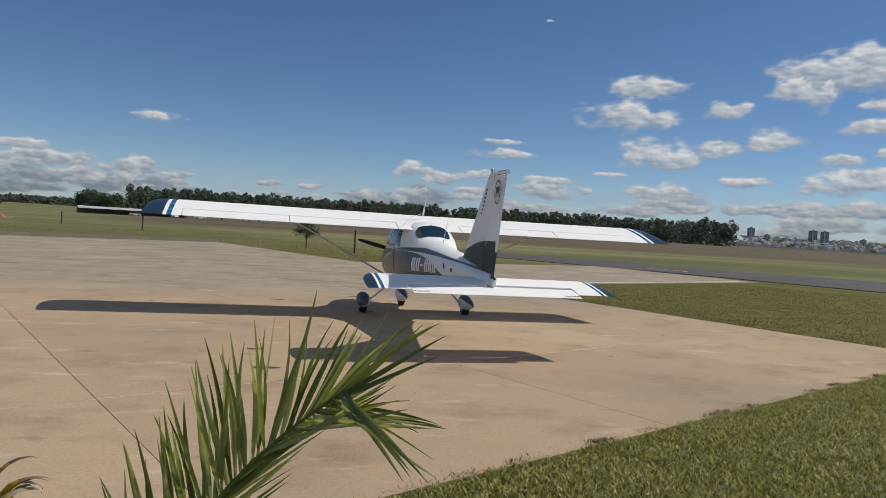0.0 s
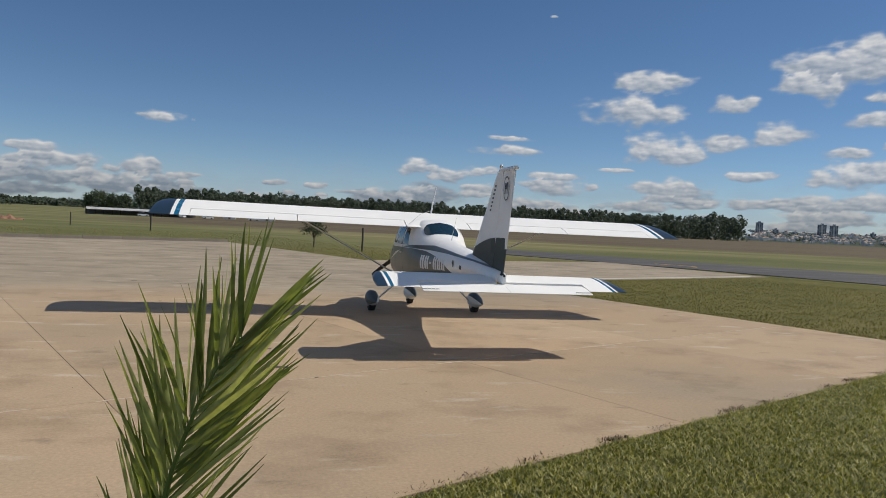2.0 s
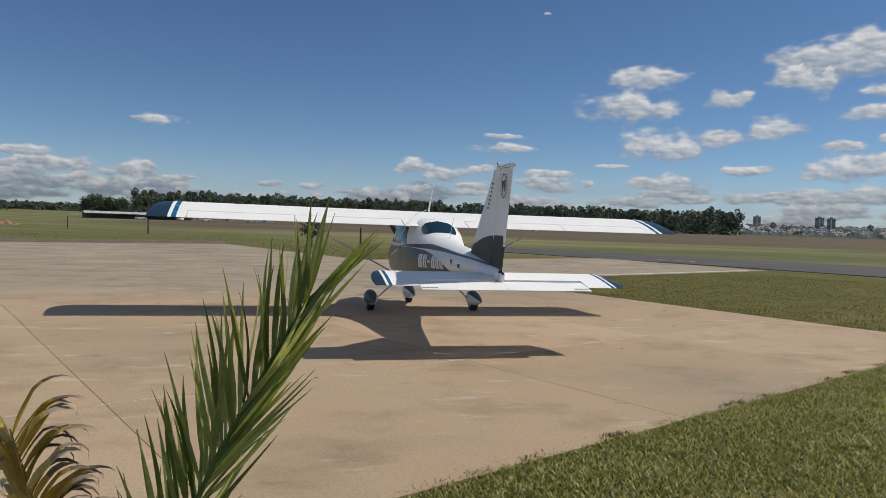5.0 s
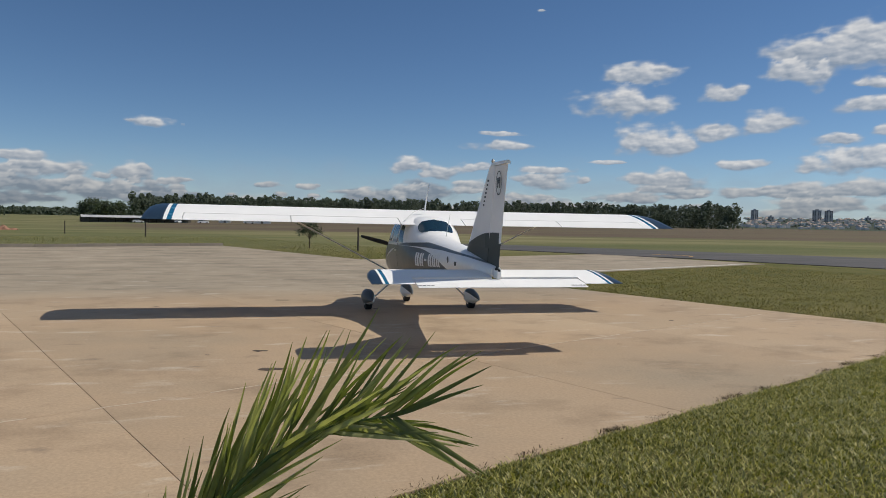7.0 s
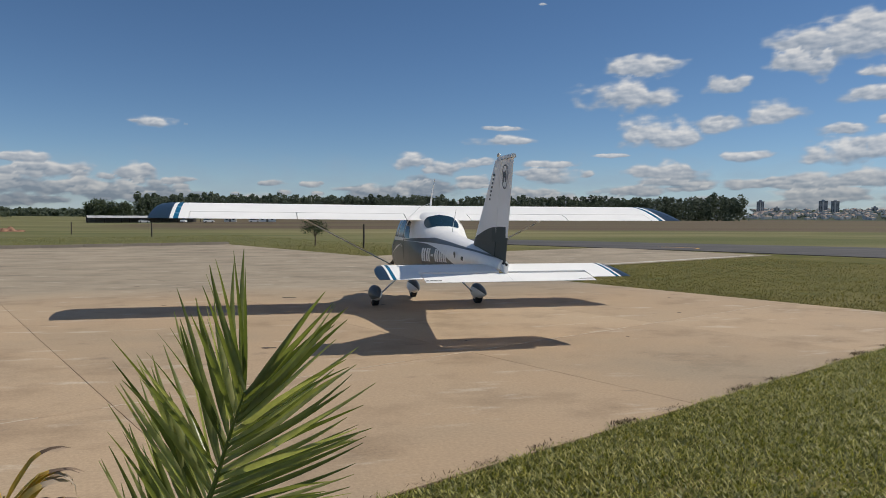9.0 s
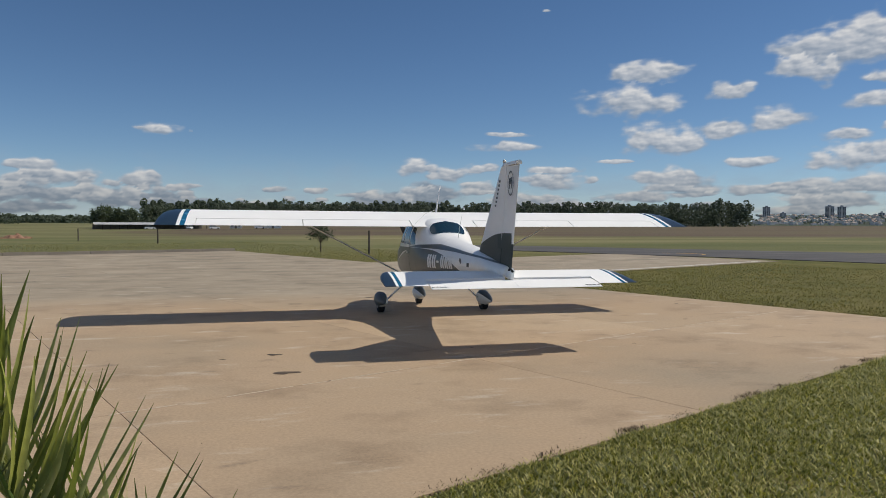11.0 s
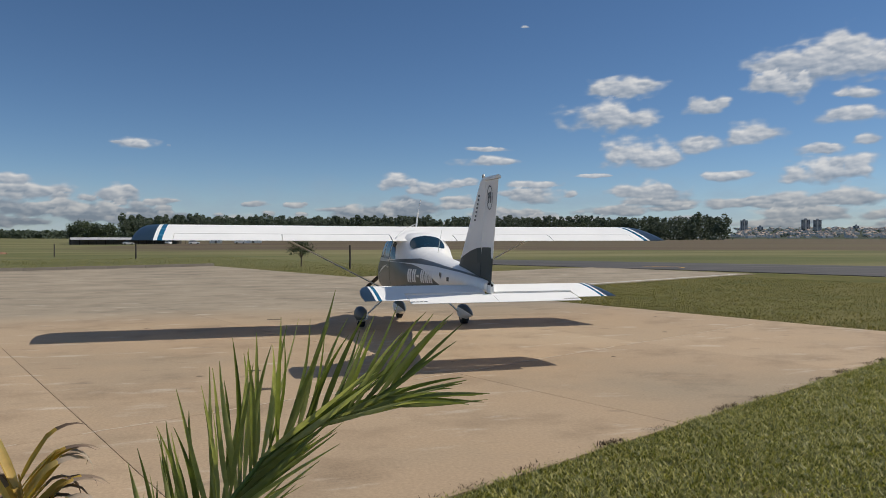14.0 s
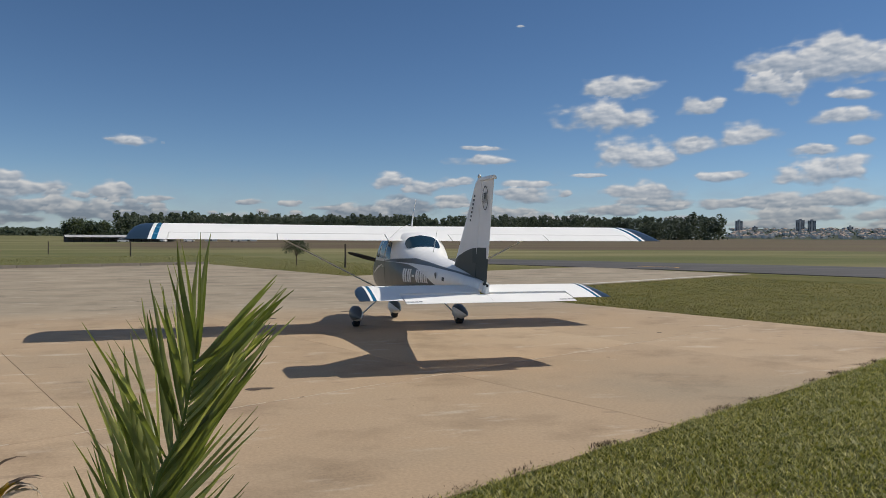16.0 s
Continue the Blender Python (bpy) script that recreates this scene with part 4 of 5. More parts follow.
def build_shed():
    """A long open shed with a pale sheet roof on posts."""
    a, b = bearing(-12.4, 300), bearing(-4.6, 305)
    d = (b - a)
    length, turn = d.length, math.atan2(d.y, d.x)
    shed = thing("open_shed", "long low open-sided shed with a pale sheet-metal roof", "shed", Matrix.Translation(a) @ Matrix.Rotation(turn, 4, "Z"))
    roof = bmesh.new()
    n = 26
    for k in range(n):
        x0, x1 = length * k / n, length * (k + 1) / n - 0.05
        for (y0, z0), (y1, z1) in (((-0.6, 2.0), (4.5, 2.85)), ((4.5, 2.85), (9.0, 2.0))):
            v = [roof.verts.new((x, y, z - t)) for t in (0, 0.08) for x, y, z in ((x0, y0, z0), (x1, y0, z0), (x1, y1, z1), (x0, y1, z1))]
            roof.faces.new(v[:4])
            roof.faces.new(v[4:][::-1])
            for i in range(4):
                roof.faces.new((v[i], v[4 + i], v[4 + (i + 1) % 4], v[(i + 1) % 4]))
    part("roof", roof, ROOF, shed, "pale corrugated roof")
    part("back_wall", box(0, length, 8.6, 8.8, -0.2, 1.95), DARK_VOID, shed, "shaded back wall")
    for k in range(15):
        part("post", box(length * k / 14 - 0.09, length * k / 14 + 0.09, -0.4, -0.2, -0.2, 1.96), POST, shed)


build_shed()


def build_car(name, label, at, turn, mat, l_=4.2, h=1.45):
    car = thing(name, label, "car", Matrix.Translation(at) @ Matrix.Rotation(turn, 4, "Z"), "cars by the shed")
    rings = []
    for x, z0, z1, hw in ((-l_ / 2, 0.35, 0.75, 0.75), (-l_ * 0.46, 0.25, 0.95, 0.84), (-l_ * 0.2, 0.22, 0.98, 0.86), (l_ * 0.2, 0.22, 0.95, 0.86), (l_ * 0.44, 0.25, 0.82, 0.82), (l_ / 2, 0.35, 0.65, 0.74)):
        rings.append([(x, hw, z0), (x, hw, z1), (x, -hw, z1), (x, -hw, z0)])
    part("body", loft(rings), mat, car)
    part("cabin", loft([[(x, hw, z0), (x, hw * 0.85, z1), (x, -hw * 0.85, z1), (x, -hw, z0)] for x, z0, z1, hw in ((-l_ * 0.44, 0.94, 0.98, 0.80), (-l_ * 0.33, 0.94, h, 0.80), (l_ * 0.06, 0.94, h, 0.80), (l_ * 0.24, 0.94, 0.97, 0.80))]), WINDOW, car, "dark glass cabin")
    part("roof", box(-l_ * 0.32, l_ * 0.05, -0.68, 0.68, h, h + 0.04, bevel=0.01), mat, car)
    for x in (-l_ * 0.3, l_ * 0.3):
        for y in (-0.78, 0.78):
            part("wheel", tube([(x, y - 0.1, 0.31), (x, y + 0.1, 0.31)], [0.31, 0.31], 14), BLACK, car)
    return car


for b, d, t in ((-8.6, 301.5, 0.2), (-5.8, 303, 1.3), (-0.6, 292, 0.1), (-4.0, 296, 0.3)):
    build_car("parked_car", "white car parked by the long shed", bearing(b, d), t, CAR_WHITE)


def build_hut(at, w, dep, h, label, mat=FACADE):
    hut = thing("small_house", label, "house", Matrix.Translation(at))
    part("wall", box(-w / 2, w / 2, -dep / 2, dep / 2, -0.3, h), mat, hut)
    part("roof", loft([[(x, -dep / 2 - 0.4, h + 0.01), (x, 0, h + 0.9), (x, dep / 2 + 0.4, h + 0.01)] for x in (-w / 2 - 0.4, w / 2 + 0.4)]), ROOF, hut)
    for x in (-w * 0.28, w * 0.28):
        part("window", box(x - 0.5, x + 0.5, -dep / 2 - 0.03, -dep / 2 + 0.02, 0.9, 1.9), WINDOW, hut)
    part("door", box(-0.45, 0.45, -dep / 2 - 0.03, -dep / 2 + 0.02, -0.2, 2.0), DARK_VOID, hut)


build_hut(bearing(0.4, 310), 7.0, 5, 2.2, "low white-walled house beyond the pasture", CAR_WHITE)
build_hut(bearing(-2.4, 318), 5.0, 4, 2.0, "low pale house beyond the pasture", FACADE)


def build_tower(at, w, dep, floors, label, turn):
    tower = thing("apartment_building", label, "building", Matrix.Translation(at) @ Matrix.Rotation(turn, 4, "Z"), "distant tower blocks")
    h = floors * 3.0
    part("wall", box(-w / 2, w / 2, -dep / 2, dep / 2, -2, h), TOWER, tower, "grey rendered walls")
    part("roof", box(-w / 2 - 0.4, w / 2 + 0.4, -dep / 2 - 0.4, dep / 2 + 0.4, h, h + 0.7), TOWER, tower)
    part("lift_house", box(-w * 0.18, w * 0.18, -dep * 0.2, dep * 0.2, h + 0.7, h + 4.0), TOWER, tower)
    win = mesh_of(box(-1.1, 1.1, -0.12, 0.1, 0, 1.6), "window", WINDOW)
    n = max(3, int(w / 3.6))
    for f in range(floors):
        for k in range(n):
            piece("window", win, tower, Matrix.Translation((-w / 2 + w * (k + 0.5) / n, -dep / 2, f * 3.0 + 1.0)))
    part("balcony_stack", box(-w * 0.08, w * 0.08, -dep / 2 - 0.9, -dep / 2 - 0.01, 3, h - 1), FACADE, tower)


build_tower(bearing(38.65, 2000, 17), 17, 15, 10, "grey tower block standing above the distant town", -0.6)
build_tower(bearing(42.75, 2050, 19), 20, 16, 10, "tall grey tower block in the distant town", -0.7)
build_tower(bearing(43.50, 2010, 17), 18, 15, 10, "grey tower block beside another in the distant town", -0.7)
build_tower(bearing(39.75, 2080, 20), 14, 12, 4, "mid-height pale block in the distant town", -0.6)
build_tower(bearing(45.9, 2100, 21), 12, 12, 4, "low pale block in the distant town", -0.6)


def build_town():
    rnd = random.Random(11)
    bw, bt = bmesh.new(), bmesh.new()
    for k in range(420):
        p = bearing(rnd.uniform(38.0, 62), 1690 + 470 * rnd.random())
        w, h = rnd.uniform(6, 14), rnd.uniform(3, 6.5)
        d = rnd.uniform(7, 12)
        z = (p - VIEW).length * 0.05 - 82.5
        add_box(bw, p.x - w / 2, p.x + w / 2, p.y - d / 2, p.y + d / 2, z - 2, z + h)
        m = Matrix.Translation((p.x, p.y, z + h + 0.9)) @ Matrix.Diagonal((w * 0.58, d * 0.58, 1.0, 1))
        made = bmesh.ops.create_cone(bt, cap_ends=True, segments=4, radius1=1.0, radius2=0.35, depth=1.8, matrix=m @ Matrix.Rotation(radians(45), 4, "Z"))
    hill = bmesh.new()
    rows = []
    for d, z in ((1640, -1.0), (1700, 2.0), (2250, 29.5), (2500, 20)):
        rows.append([hill.verts.new(bearing(37.4 + 0.8 * k, d, z if k > 1 else -1 + (z + 1) * k / 2)) for k in range(34)])
    for a, b in zip(rows, rows[1:]):
        for k in range(33):
            hill.faces.new((a[k], a[k + 1], b[k + 1], b[k]))
    tagged(new("hill", mesh_of(hill, "hill", HAZED_LEAF)), "green rise on which the distant town stands", "hill", kind="structure")
    town = thing("distant_town", "spread of small pale houses with tiled roofs", "town", kind="stuff")
    tagged(part("walls", bw, FACADE, town), kind="stuff")
    tagged(part("roofs", bt, TILE, town), kind="stuff")


build_town()


# ---- clouds: a sheet of sky far behind everything ----
HIGH_CLOUDS = ((-8.3, 6.91, 1.37, 0.42), (-5.7, 6.91, 0.22, 0.08), (19.1, 6.12, 2.29, 0.41), (19.3, 7.06, 1.83, 0.23), (27.4, 4.88, 1.75, 0.18), (28.9, 9.34, 3.24, 1.23), (30.0, 11.42, 2.57, 0.89), (31.3, 6.36, 2.75, 1.32), (35.5, 7.13, 1.51, 0.77), (38.7, 7.47, 2.21, 1.01), (36.0, 9.94, 1.60, 0.69), (44.6, 12.21, 4.32, 1.80), (41.0, 11.04, 2.03, 1.24), (45.9, 9.98, 1.51, 0.43), (45.6, 8.48, 1.86, 0.59), (43.9, 6.36, 1.75, 0.44), (37.4, 4.66, 2.15, 0.42), (22.2, 16.47, 0.34, 0.10),)
LOW_CLOUDS = ((-16.5, 3.90, 1.35, 0.39), (-13.8, 3.28, 1.96, 0.49), (-9.1, 3.12, 1.16, 0.55), (-6.6, 2.67, 1.00, 0.30), (0.9, 2.56, 1.09, 0.27), (3.8, 2.50, 0.80, 0.27), (11.6, 4.45, 1.24, 0.60), (14.3, 3.91, 1.38, 0.51), (16.6, 4.32, 1.38, 0.41), (16.9, 2.95, 1.38, 0.32), (22.7, 4.19, 1.81, 0.32), (22.8, 3.29, 2.03, 0.59), (25.8, 3.48, 0.53, 0.32), (31.9, 3.39, 2.41, 0.79), (44.2, 4.68, 2.26, 0.88), (38.4, 2.54, 2.32, 0.38), (41.7, 2.75, 2.19, 0.41), (45.6, 2.85, 2.03, 0.59), (46.6, 6.87, 0.66, 0.39),)


def build_clouds():
    radius = 4300.0
    b_n, e_n = 460, 170
    blobs = list(HIGH_CLOUDS) + [(b, e, w * 1.2, h * 1.25) for b, e, w, h in LOW_CLOUDS]
    # the grey bank along the horizon and its bright heads
    blobs += [(-19.5, 2.0, 3.6, 1.0), (-15.5, 1.9, 3.4, 0.95), (-11.6, 1.6, 3.2, 0.85), (-8.0, 1.4, 2.6, 0.75), (-4.4, 1.1, 2.4, 0.5), (9.0, 1.7, 3.0, 0.8), (13.0, 2.2, 2.6, 1.0)]
    blobs += [(-16.0, 3.35, 1.0, 0.36), (-13.1, 2.85, 0.9, 0.36), (-11.2, 2.8, 0.9, 0.34), (-9.0, 2.75, 0.5, 0.44), (-8.1, 2.5, 0.8, 0.40), (-6.0, 2.1, 0.7, 0.32), (-2.2, 1.75, 0.5, 0.22), (1.6, 1.85, 0.7, 0.26), (4.1, 1.8, 0.5, 0.22), (7.2, 2.1, 0.7, 0.26)]
    rnd = random.Random(17)
    for cb, c_e, w, h in list(blobs):
        if w > 0.9:
            for _ in range(4):
                blobs.append((cb + rnd.uniform(-0.8, 0.8) * w, c_e + rnd.uniform(-0.15, 0.5) * h, w * rnd.uniform(0.3, 0.55), h * rnd.uniform(0.4, 0.8)))
    for k in range(70):
        e = rnd.uniform(0.6, 3.2)
        b = rnd.uniform(-24, 60)
        if -16 < b < 8 and e > 2.2:
            continue
        blobs.append((b, e, rnd.uniform(1.2, 3.6), rnd.uniform(0.22, 0.6)))
    verts, dens, shade, place = [], [], [], []
    for i in range(e_n + 1):
        e = -0.2 + 24.0 * i / e_n
        for j in range(b_n + 1):
            b = -28 + 92.0 * j / b_n
            ce = math.cos(radians(e))
            verts.append((radius * ce * math.sin(radians(b)), radius * ce * math.cos(radians(b)), radius * math.sin(radians(e))))
            best, sh = -1.0, 0.5
            wx = noise.noise(Vector((b * 0.55, e * 1.1, 0.3))) * 0.55 + noise.noise(Vector((b * 1.6, e * 3.2, 4.3))) * 0.22
            wy = noise.noise(Vector((b * 0.5, e * 1.0, 7.7))) * 0.55 + noise.noise(Vector((b * 1.5, e * 3.0, 2.1))) * 0.25
            for cb, c_e, w, h in blobs:
                dx, dy = (b - cb) / w + wx, (e - c_e) / h + wy + 0.25 * (b - cb) / w * (0.6 if c_e > 9 else 0)
                if abs(dx) > 2 or abs(dy) > 2.4:
                    continue
                dy2 = dy * 1.25 if dy < 0 else dy * 0.95
                d = 1 - math.sqrt(dx * dx + dy2 * dy2) * 0.72
                if d > best:
                    best, sh = d, (0.5 + 0.5 * max(-1, min(1, dy))) * (0.35 if w > 2.3 and c_e < 2.3 and cb < 16 else 1.0)
            dens.append(best)
            shade.append(sh)
            place.append((b, e, 0.0))
    faces = [(i * (b_n + 1) + j, i * (b_n + 1) + j + 1, (i + 1) * (b_n + 1) + j + 1, (i + 1) * (b_n + 1) + j) for i in range(e_n) for j in range(b_n)]
    m = bpy.data.materials.new("cloud_vapour")
    m.use_nodes = True
    n, l = m.node_tree.nodes, m.node_tree.links
    n.clear()
    ad, ash, apl = (n.new("ShaderNodeAttribute") for _ in range(3))
    ad.attribute_name, ash.attribute_name, apl.attribute_name = "vapour", "topside", "place"
    def billows(dx, dy):
        mp = n.new("ShaderNodeMapping")
        mp.inputs["Scale"].default_value, mp.inputs["Location"].default_value = (0.75, 1.5, 1), (dx, dy, 0)
        l.new(apl.outputs["Vector"], mp.inputs["Vector"])
        return noise_node(n, l, mp.outputs[0], 0.55, 3, 0.45), noise_node(n, l, mp.outputs[0], 1.2, 2, 0.4)
    big, fine = billows(0, 0)
    _, sunward = billows(0.12, 0.22)
    f = math_node(n, l, "ADD", math_node(n, l, "MULTIPLY", big, 0.5), math_node(n, l, "MULTIPLY", fine, 0.38))
    d = math_node(n, l, "ADD", ad.outputs["Fac"], math_node(n, l, "SUBTRACT", f, 0.43))
    sm = n.new("ShaderNodeMapRange")
    sm.interpolation_type = "SMOOTHSTEP"
    sm.inputs[1].default_value, sm.inputs[2].default_value = 0.10, 0.58
    l.new(d, sm.inputs[0])
    # sun and shade painted into the glow: billows bright sunward, grey on their flat undersides
    relief = math_node(n, l, "MULTIPLY", math_node(n, l, "SUBTRACT", fine, sunward), 0.6)
    tone = math_node(n, l, "ADD", math_node(n, l, "ADD", math_node(n, l, "MULTIPLY", ash.outputs["Fac"], 0.62), math_node(n, l, "MULTIPLY", fine, 0.35)), relief)
    col = ramp(n, l, tone, [(0.22, (0.23, 0.28, 0.35)), (0.5, (0.40, 0.43, 0.475)), (0.80, (0.64, 0.635, 0.63))])
    # thin milky haze low over the horizon
    sp = n.new("ShaderNodeSeparateXYZ")
    l.new(apl.outputs["Vector"], sp.inputs[0])
    hz = n.new("ShaderNodeMapRange")
    hz.interpolation_type = "SMOOTHSTEP"
    hz.inputs[1].default_value, hz.inputs[2].default_value, hz.inputs[3].default_value, hz.inputs[4].default_value = 0.0, 5.5, 0.55, 0.0
    l.new(math_node(n, l, "ADD", sp.outputs[1], math_node(n, l, "MULTIPLY", math_node(n, l, "SUBTRACT", big, 0.5), 5.0)), hz.inputs[0])
    haze_col = (0.255, 0.325, 0.42)
    em = n.new("ShaderNodeEmission")
    # distance haze put into the colour: cloud glow dims towards the horizon
    low = n.new("ShaderNodeMapRange")
    low.inputs[1].default_value, low.inputs[2].default_value, low.inputs[3].default_value, low.inputs[4].default_value = 0.0, 5.0, 0.54, 1.0
    l.new(sp.outputs[1], low.inputs[0])
    col = mix(n, l, col, low.outputs[0], 1.0, "MULTIPLY")
    l.new(mix(n, l, haze_col, col, sm.outputs[0]), em.inputs["Color"])
    tr = n.new("ShaderNodeBsdfTransparent")
    ms = n.new("ShaderNodeMixShader")
    l.new(math_node(n, l, "MAXIMUM", math_node(n, l, "MULTIPLY", sm.outputs[0], 0.93), hz.outputs[0]), ms.inputs[0])
    l.new(tr.outputs[0], ms.inputs[1])
    l.new(em.outputs[0], ms.inputs[2])
    out = n.new("ShaderNodeOutputMaterial")
    l.new(ms.outputs[0], out.inputs["Surface"])
    # unseen glowing clouds added round the rest of the sky as fill light, clear of the sun
    more, mf, md, msh, mp_ = [], [], [], [], []
    rest = []
    while len(rest) < 70:
        b, e = rnd.uniform(68, 328), rnd.uniform(2, 75)
        if math.hypot((b - 92.8) * math.cos(radians(e)), e - 47.8) > 15:
            k = rnd.uniform(0.6, 1.0) * (0.35 + e / 45)
            rest.append((b, e, 7.5 * k / max(0.3, math.cos(radians(e))), 3.2 * k))
    for i in range(41):
        e = -0.2 + 80.0 * i / 40
        for j in range(135):
            b = 64 + 268.0 * j / 134
            ce = math.cos(radians(e))
            more.append((radius * ce * math.sin(radians(b)), radius * ce * math.cos(radians(b)), radius * math.sin(radians(e))))
            best = max(1 - math.sqrt(((b - cb) / w) ** 2 + ((e - c_e) / h) ** 2) * 0.8 for cb, c_e, w, h in rest)
            md.append(max(-1.0, best))
            msh.append(0.6)
            mp_.append((b, e, 0.0))
    q = len(verts)
    faces += [tuple(q + c for c in (i * 135 + j, i * 135 + j + 1, (i + 1) * 135 + j + 1, (i + 1) * 135 + j)) for i in range(40) for j in range(134)]
    verts += more
    dens += md
    shade += msh
    place += mp_
    me = raw_mesh("cloud_backdrop", verts, faces, m)
    me.attributes.new("vapour", "FLOAT", "POINT").data.foreach_set("value", dens)
    me.attributes.new("topside", "FLOAT", "POINT").data.foreach_set("value", shade)
    me.attributes.new("place", "FLOAT_VECTOR", "POINT").data.foreach_set("vector", [c for p in place for c in p])
    ob = new("backdrop_clouds", me)
    ob.location = (-3.15, -13.48, 1.7)
    return tagged(ob, "scattered white fair-weather clouds drifting in a blue sky, with more added out of view", "clouds", kind="structure")


clouds = build_clouds()


# ---- the palm on the lawn in front ----
EYE = Vector((-3.148, -13.481, 1.738))
ACROSS = Vector((0.9674, -0.2533, 0))
AHEAD = Vector((0.2533, 0.9674, 0))
PALM_AT = Vector((-3.50, -11.43, 0.0))
PALM_DEPTH = 1.9
SEGMENTS, SEG = 8, 0.125


def leaflet_mesh(length, width, droop, mats, brown_from=2.0, curl=0.0, kink=0.5):
    """A folded, pointed leaflet along +y that droops towards its tip."""
    n = 10
    verts, faces, mi = [], [], []
    y, z, a = 0.0, 0.0, 0.5 * droop
    for i in range(n + 1):
        f = i / n
        w = width * (0.35 + 0.65 * min(1, f * 4)) * (1 - f ** 2.2) + 0.0006
        fold = w * 0.45
        sway = 0.012 * math.sin(f * 4.2 + kink * 9) * length
        verts += [(-w + sway, y, z + fold), (sway, y, z), (w + sway, y, z + fold)]
        a -= (droop + (curl if f > kink else 0)) / n
        y += math.cos(a) * length / n
        z += math.sin(a) * length / n
    for i in range(n):
        q = i * 3
        faces += [(q, q + 1, q + 4, q + 3), (q + 1, q + 2, q + 5, q + 4)]
        mi += [1 if i / n >= brown_from else 0] * 2
    me = bpy.data.meshes.new("leaflet")
    me.from_pydata(verts, [], faces)
    for m in mats:
        me.materials.append(m)
    me.polygons.foreach_set("material_index", mi)
    for p in me.polygons:
        p.use_smooth = True
    return me


def build_palm():
    rnd = random.Random(5)
    palm = thing("palm", "young garden palm with a green frond tossing in the wind", "palm", Matrix.Translation(PALM_AT))
    bm = bmesh.new()
    pts, rad = [], []
    for k in range(13):
        pts.append((0.01 * math.sin(k), 0.01 * math.cos(k * 1.7), -0.05 + 0.05 * k))
        rad.append((0.085 - 0.003 * k) * (1.06 if k % 2 else 0.95))
    add_tube(bm, pts, rad, 14)
    part("trunk", bm, BARK, palm, "short ringed brown trunk")
    leaf = [leaflet_mesh(l_, w, d, [PALM, BROWN], bf, 0.0, k_) for l_, w, d, bf, k_ in ((0.42, 0.0082, 0.15, 2, 0.2), (0.38, 0.0094, 0.32, 2, 0.5), (0.41, 0.0078, 0.10, 0.93, 0.7), (0.35, 0.0082, 0.42, 2, 0.9))]
    short = [leaflet_mesh(0.33, 0.0085, 0.35, [PALM, BROWN], 2), leaflet_mesh(0.27, 0.0075, 0.25, [PALM, BROWN], 0.92), leaflet_mesh(0.30, 0.0080, 0.1, [PALM, BROWN], 2)]
    segments, leaflets = [], []
    for i in range(SEGMENTS):
        f = i / SEGMENTS
        r0, r1 = 0.010 * (1 - f) + 0.002, 0.010 * (1 - f - 1 / SEGMENTS) + 0.002
        seg = part("frond_rib", tube([(0, -0.006, 0), (0, SEG * 0.5, 0), (0, SEG + 0.006, 0)], [r0, (r0 + r1) / 2, r1], 8), RACHIS, palm, "green ribbed frond stem", True)
        segments.append(seg)
        count = 8
        for k in range(count):
            g = (i + k / count) / SEGMENTS
            for s in (-1, 1):
                if s > 0 and i < 3 and k % 2:
                    continue
                me = leaf[rnd.randrange(4)] if g < 0.72 else short[rnd.randrange(3)]
                ob = piece("leaflet", me, seg, Matrix())
                # the rib piece, the place on it, the side, and the leaflet's own turn, lean and roll
                leaflets.append((ob, i, SEG * (k + (0.5 if s > 0 else 0.1)) / count, s, g, rnd.gauss(0, 4.5), rnd.uniform(-24, 24), rnd.uniform(-62, 62)))
    for s, turn in ((-1, -8), (1, 0), (1, 9)):
        ob = piece("leaflet", short[1], segments[-1], Matrix())
        leaflets.append((ob, SEGMENTS - 1, SEG, s, 1.0, turn, rnd.uniform(-15, 15), rnd.uniform(-40, 40)))

    # a second frond, yellowed and withered, with brown curled tips
    dry = part("withered_frond_rib", tube([(0.10, 0, -0.55), (0.03, 0, -0.2), (0, 0, 0), (-0.045, 0, 0.17), (-0.08, 0, 0.28), (-0.11, 0, 0.38)], [0.007, 0.006, 0.0055, 0.0045, 0.0035, 0.002], 8), DRY, palm, "yellowed withered frond stem", True)
    dl = [leaflet_mesh(l_, w, d, [DRY, BROWN], bf, c, k_) for l_, w, d, bf, c, k_ in (
        (0.25, 0.0115, 0.4, 0.52, 4.2, 0.48), (0.23, 0.0130, 0.6, 0.50, 5.4, 0.52), (0.26, 0.0120, 0.3, 0.58, 6.4, 0.56), (0.22, 0.0115, 0.5, 0.40, 5.0, 0.42), (0.24, 0.0125, 0.2, 0.62, 3.8, 0.58))]
    for k in range(52):
        z = -0.2 + 0.0108 * k
        x = 0.03 if z < -0.2 else -0.30 * z
        for s in (-1, 1):
            if s < 0 and k % 2:
                continue
            a = (50 - 0.34 * k if s > 0 else -50 + 0.33 * k) + rnd.uniform(-9, 9)
            # leaflet axis turned up into the frond's upright plane, its back to the wind, so that the tips curl over
            m = Matrix.Translation((x, 0, z)) @ Matrix.Rotation(radians(a), 4, "Y") @ Matrix.Rotation(radians(90), 4, "X") @ Matrix.Rotation(radians(-s * rnd.uniform(30, 75)), 4, "Y") @ Matrix.Rotation(radians(rnd.uniform(-10, 10)), 4, "X")
            piece("withered_leaflet", dl[rnd.randrange(5)], dry, m)
    return palm, segments, leaflets, dry


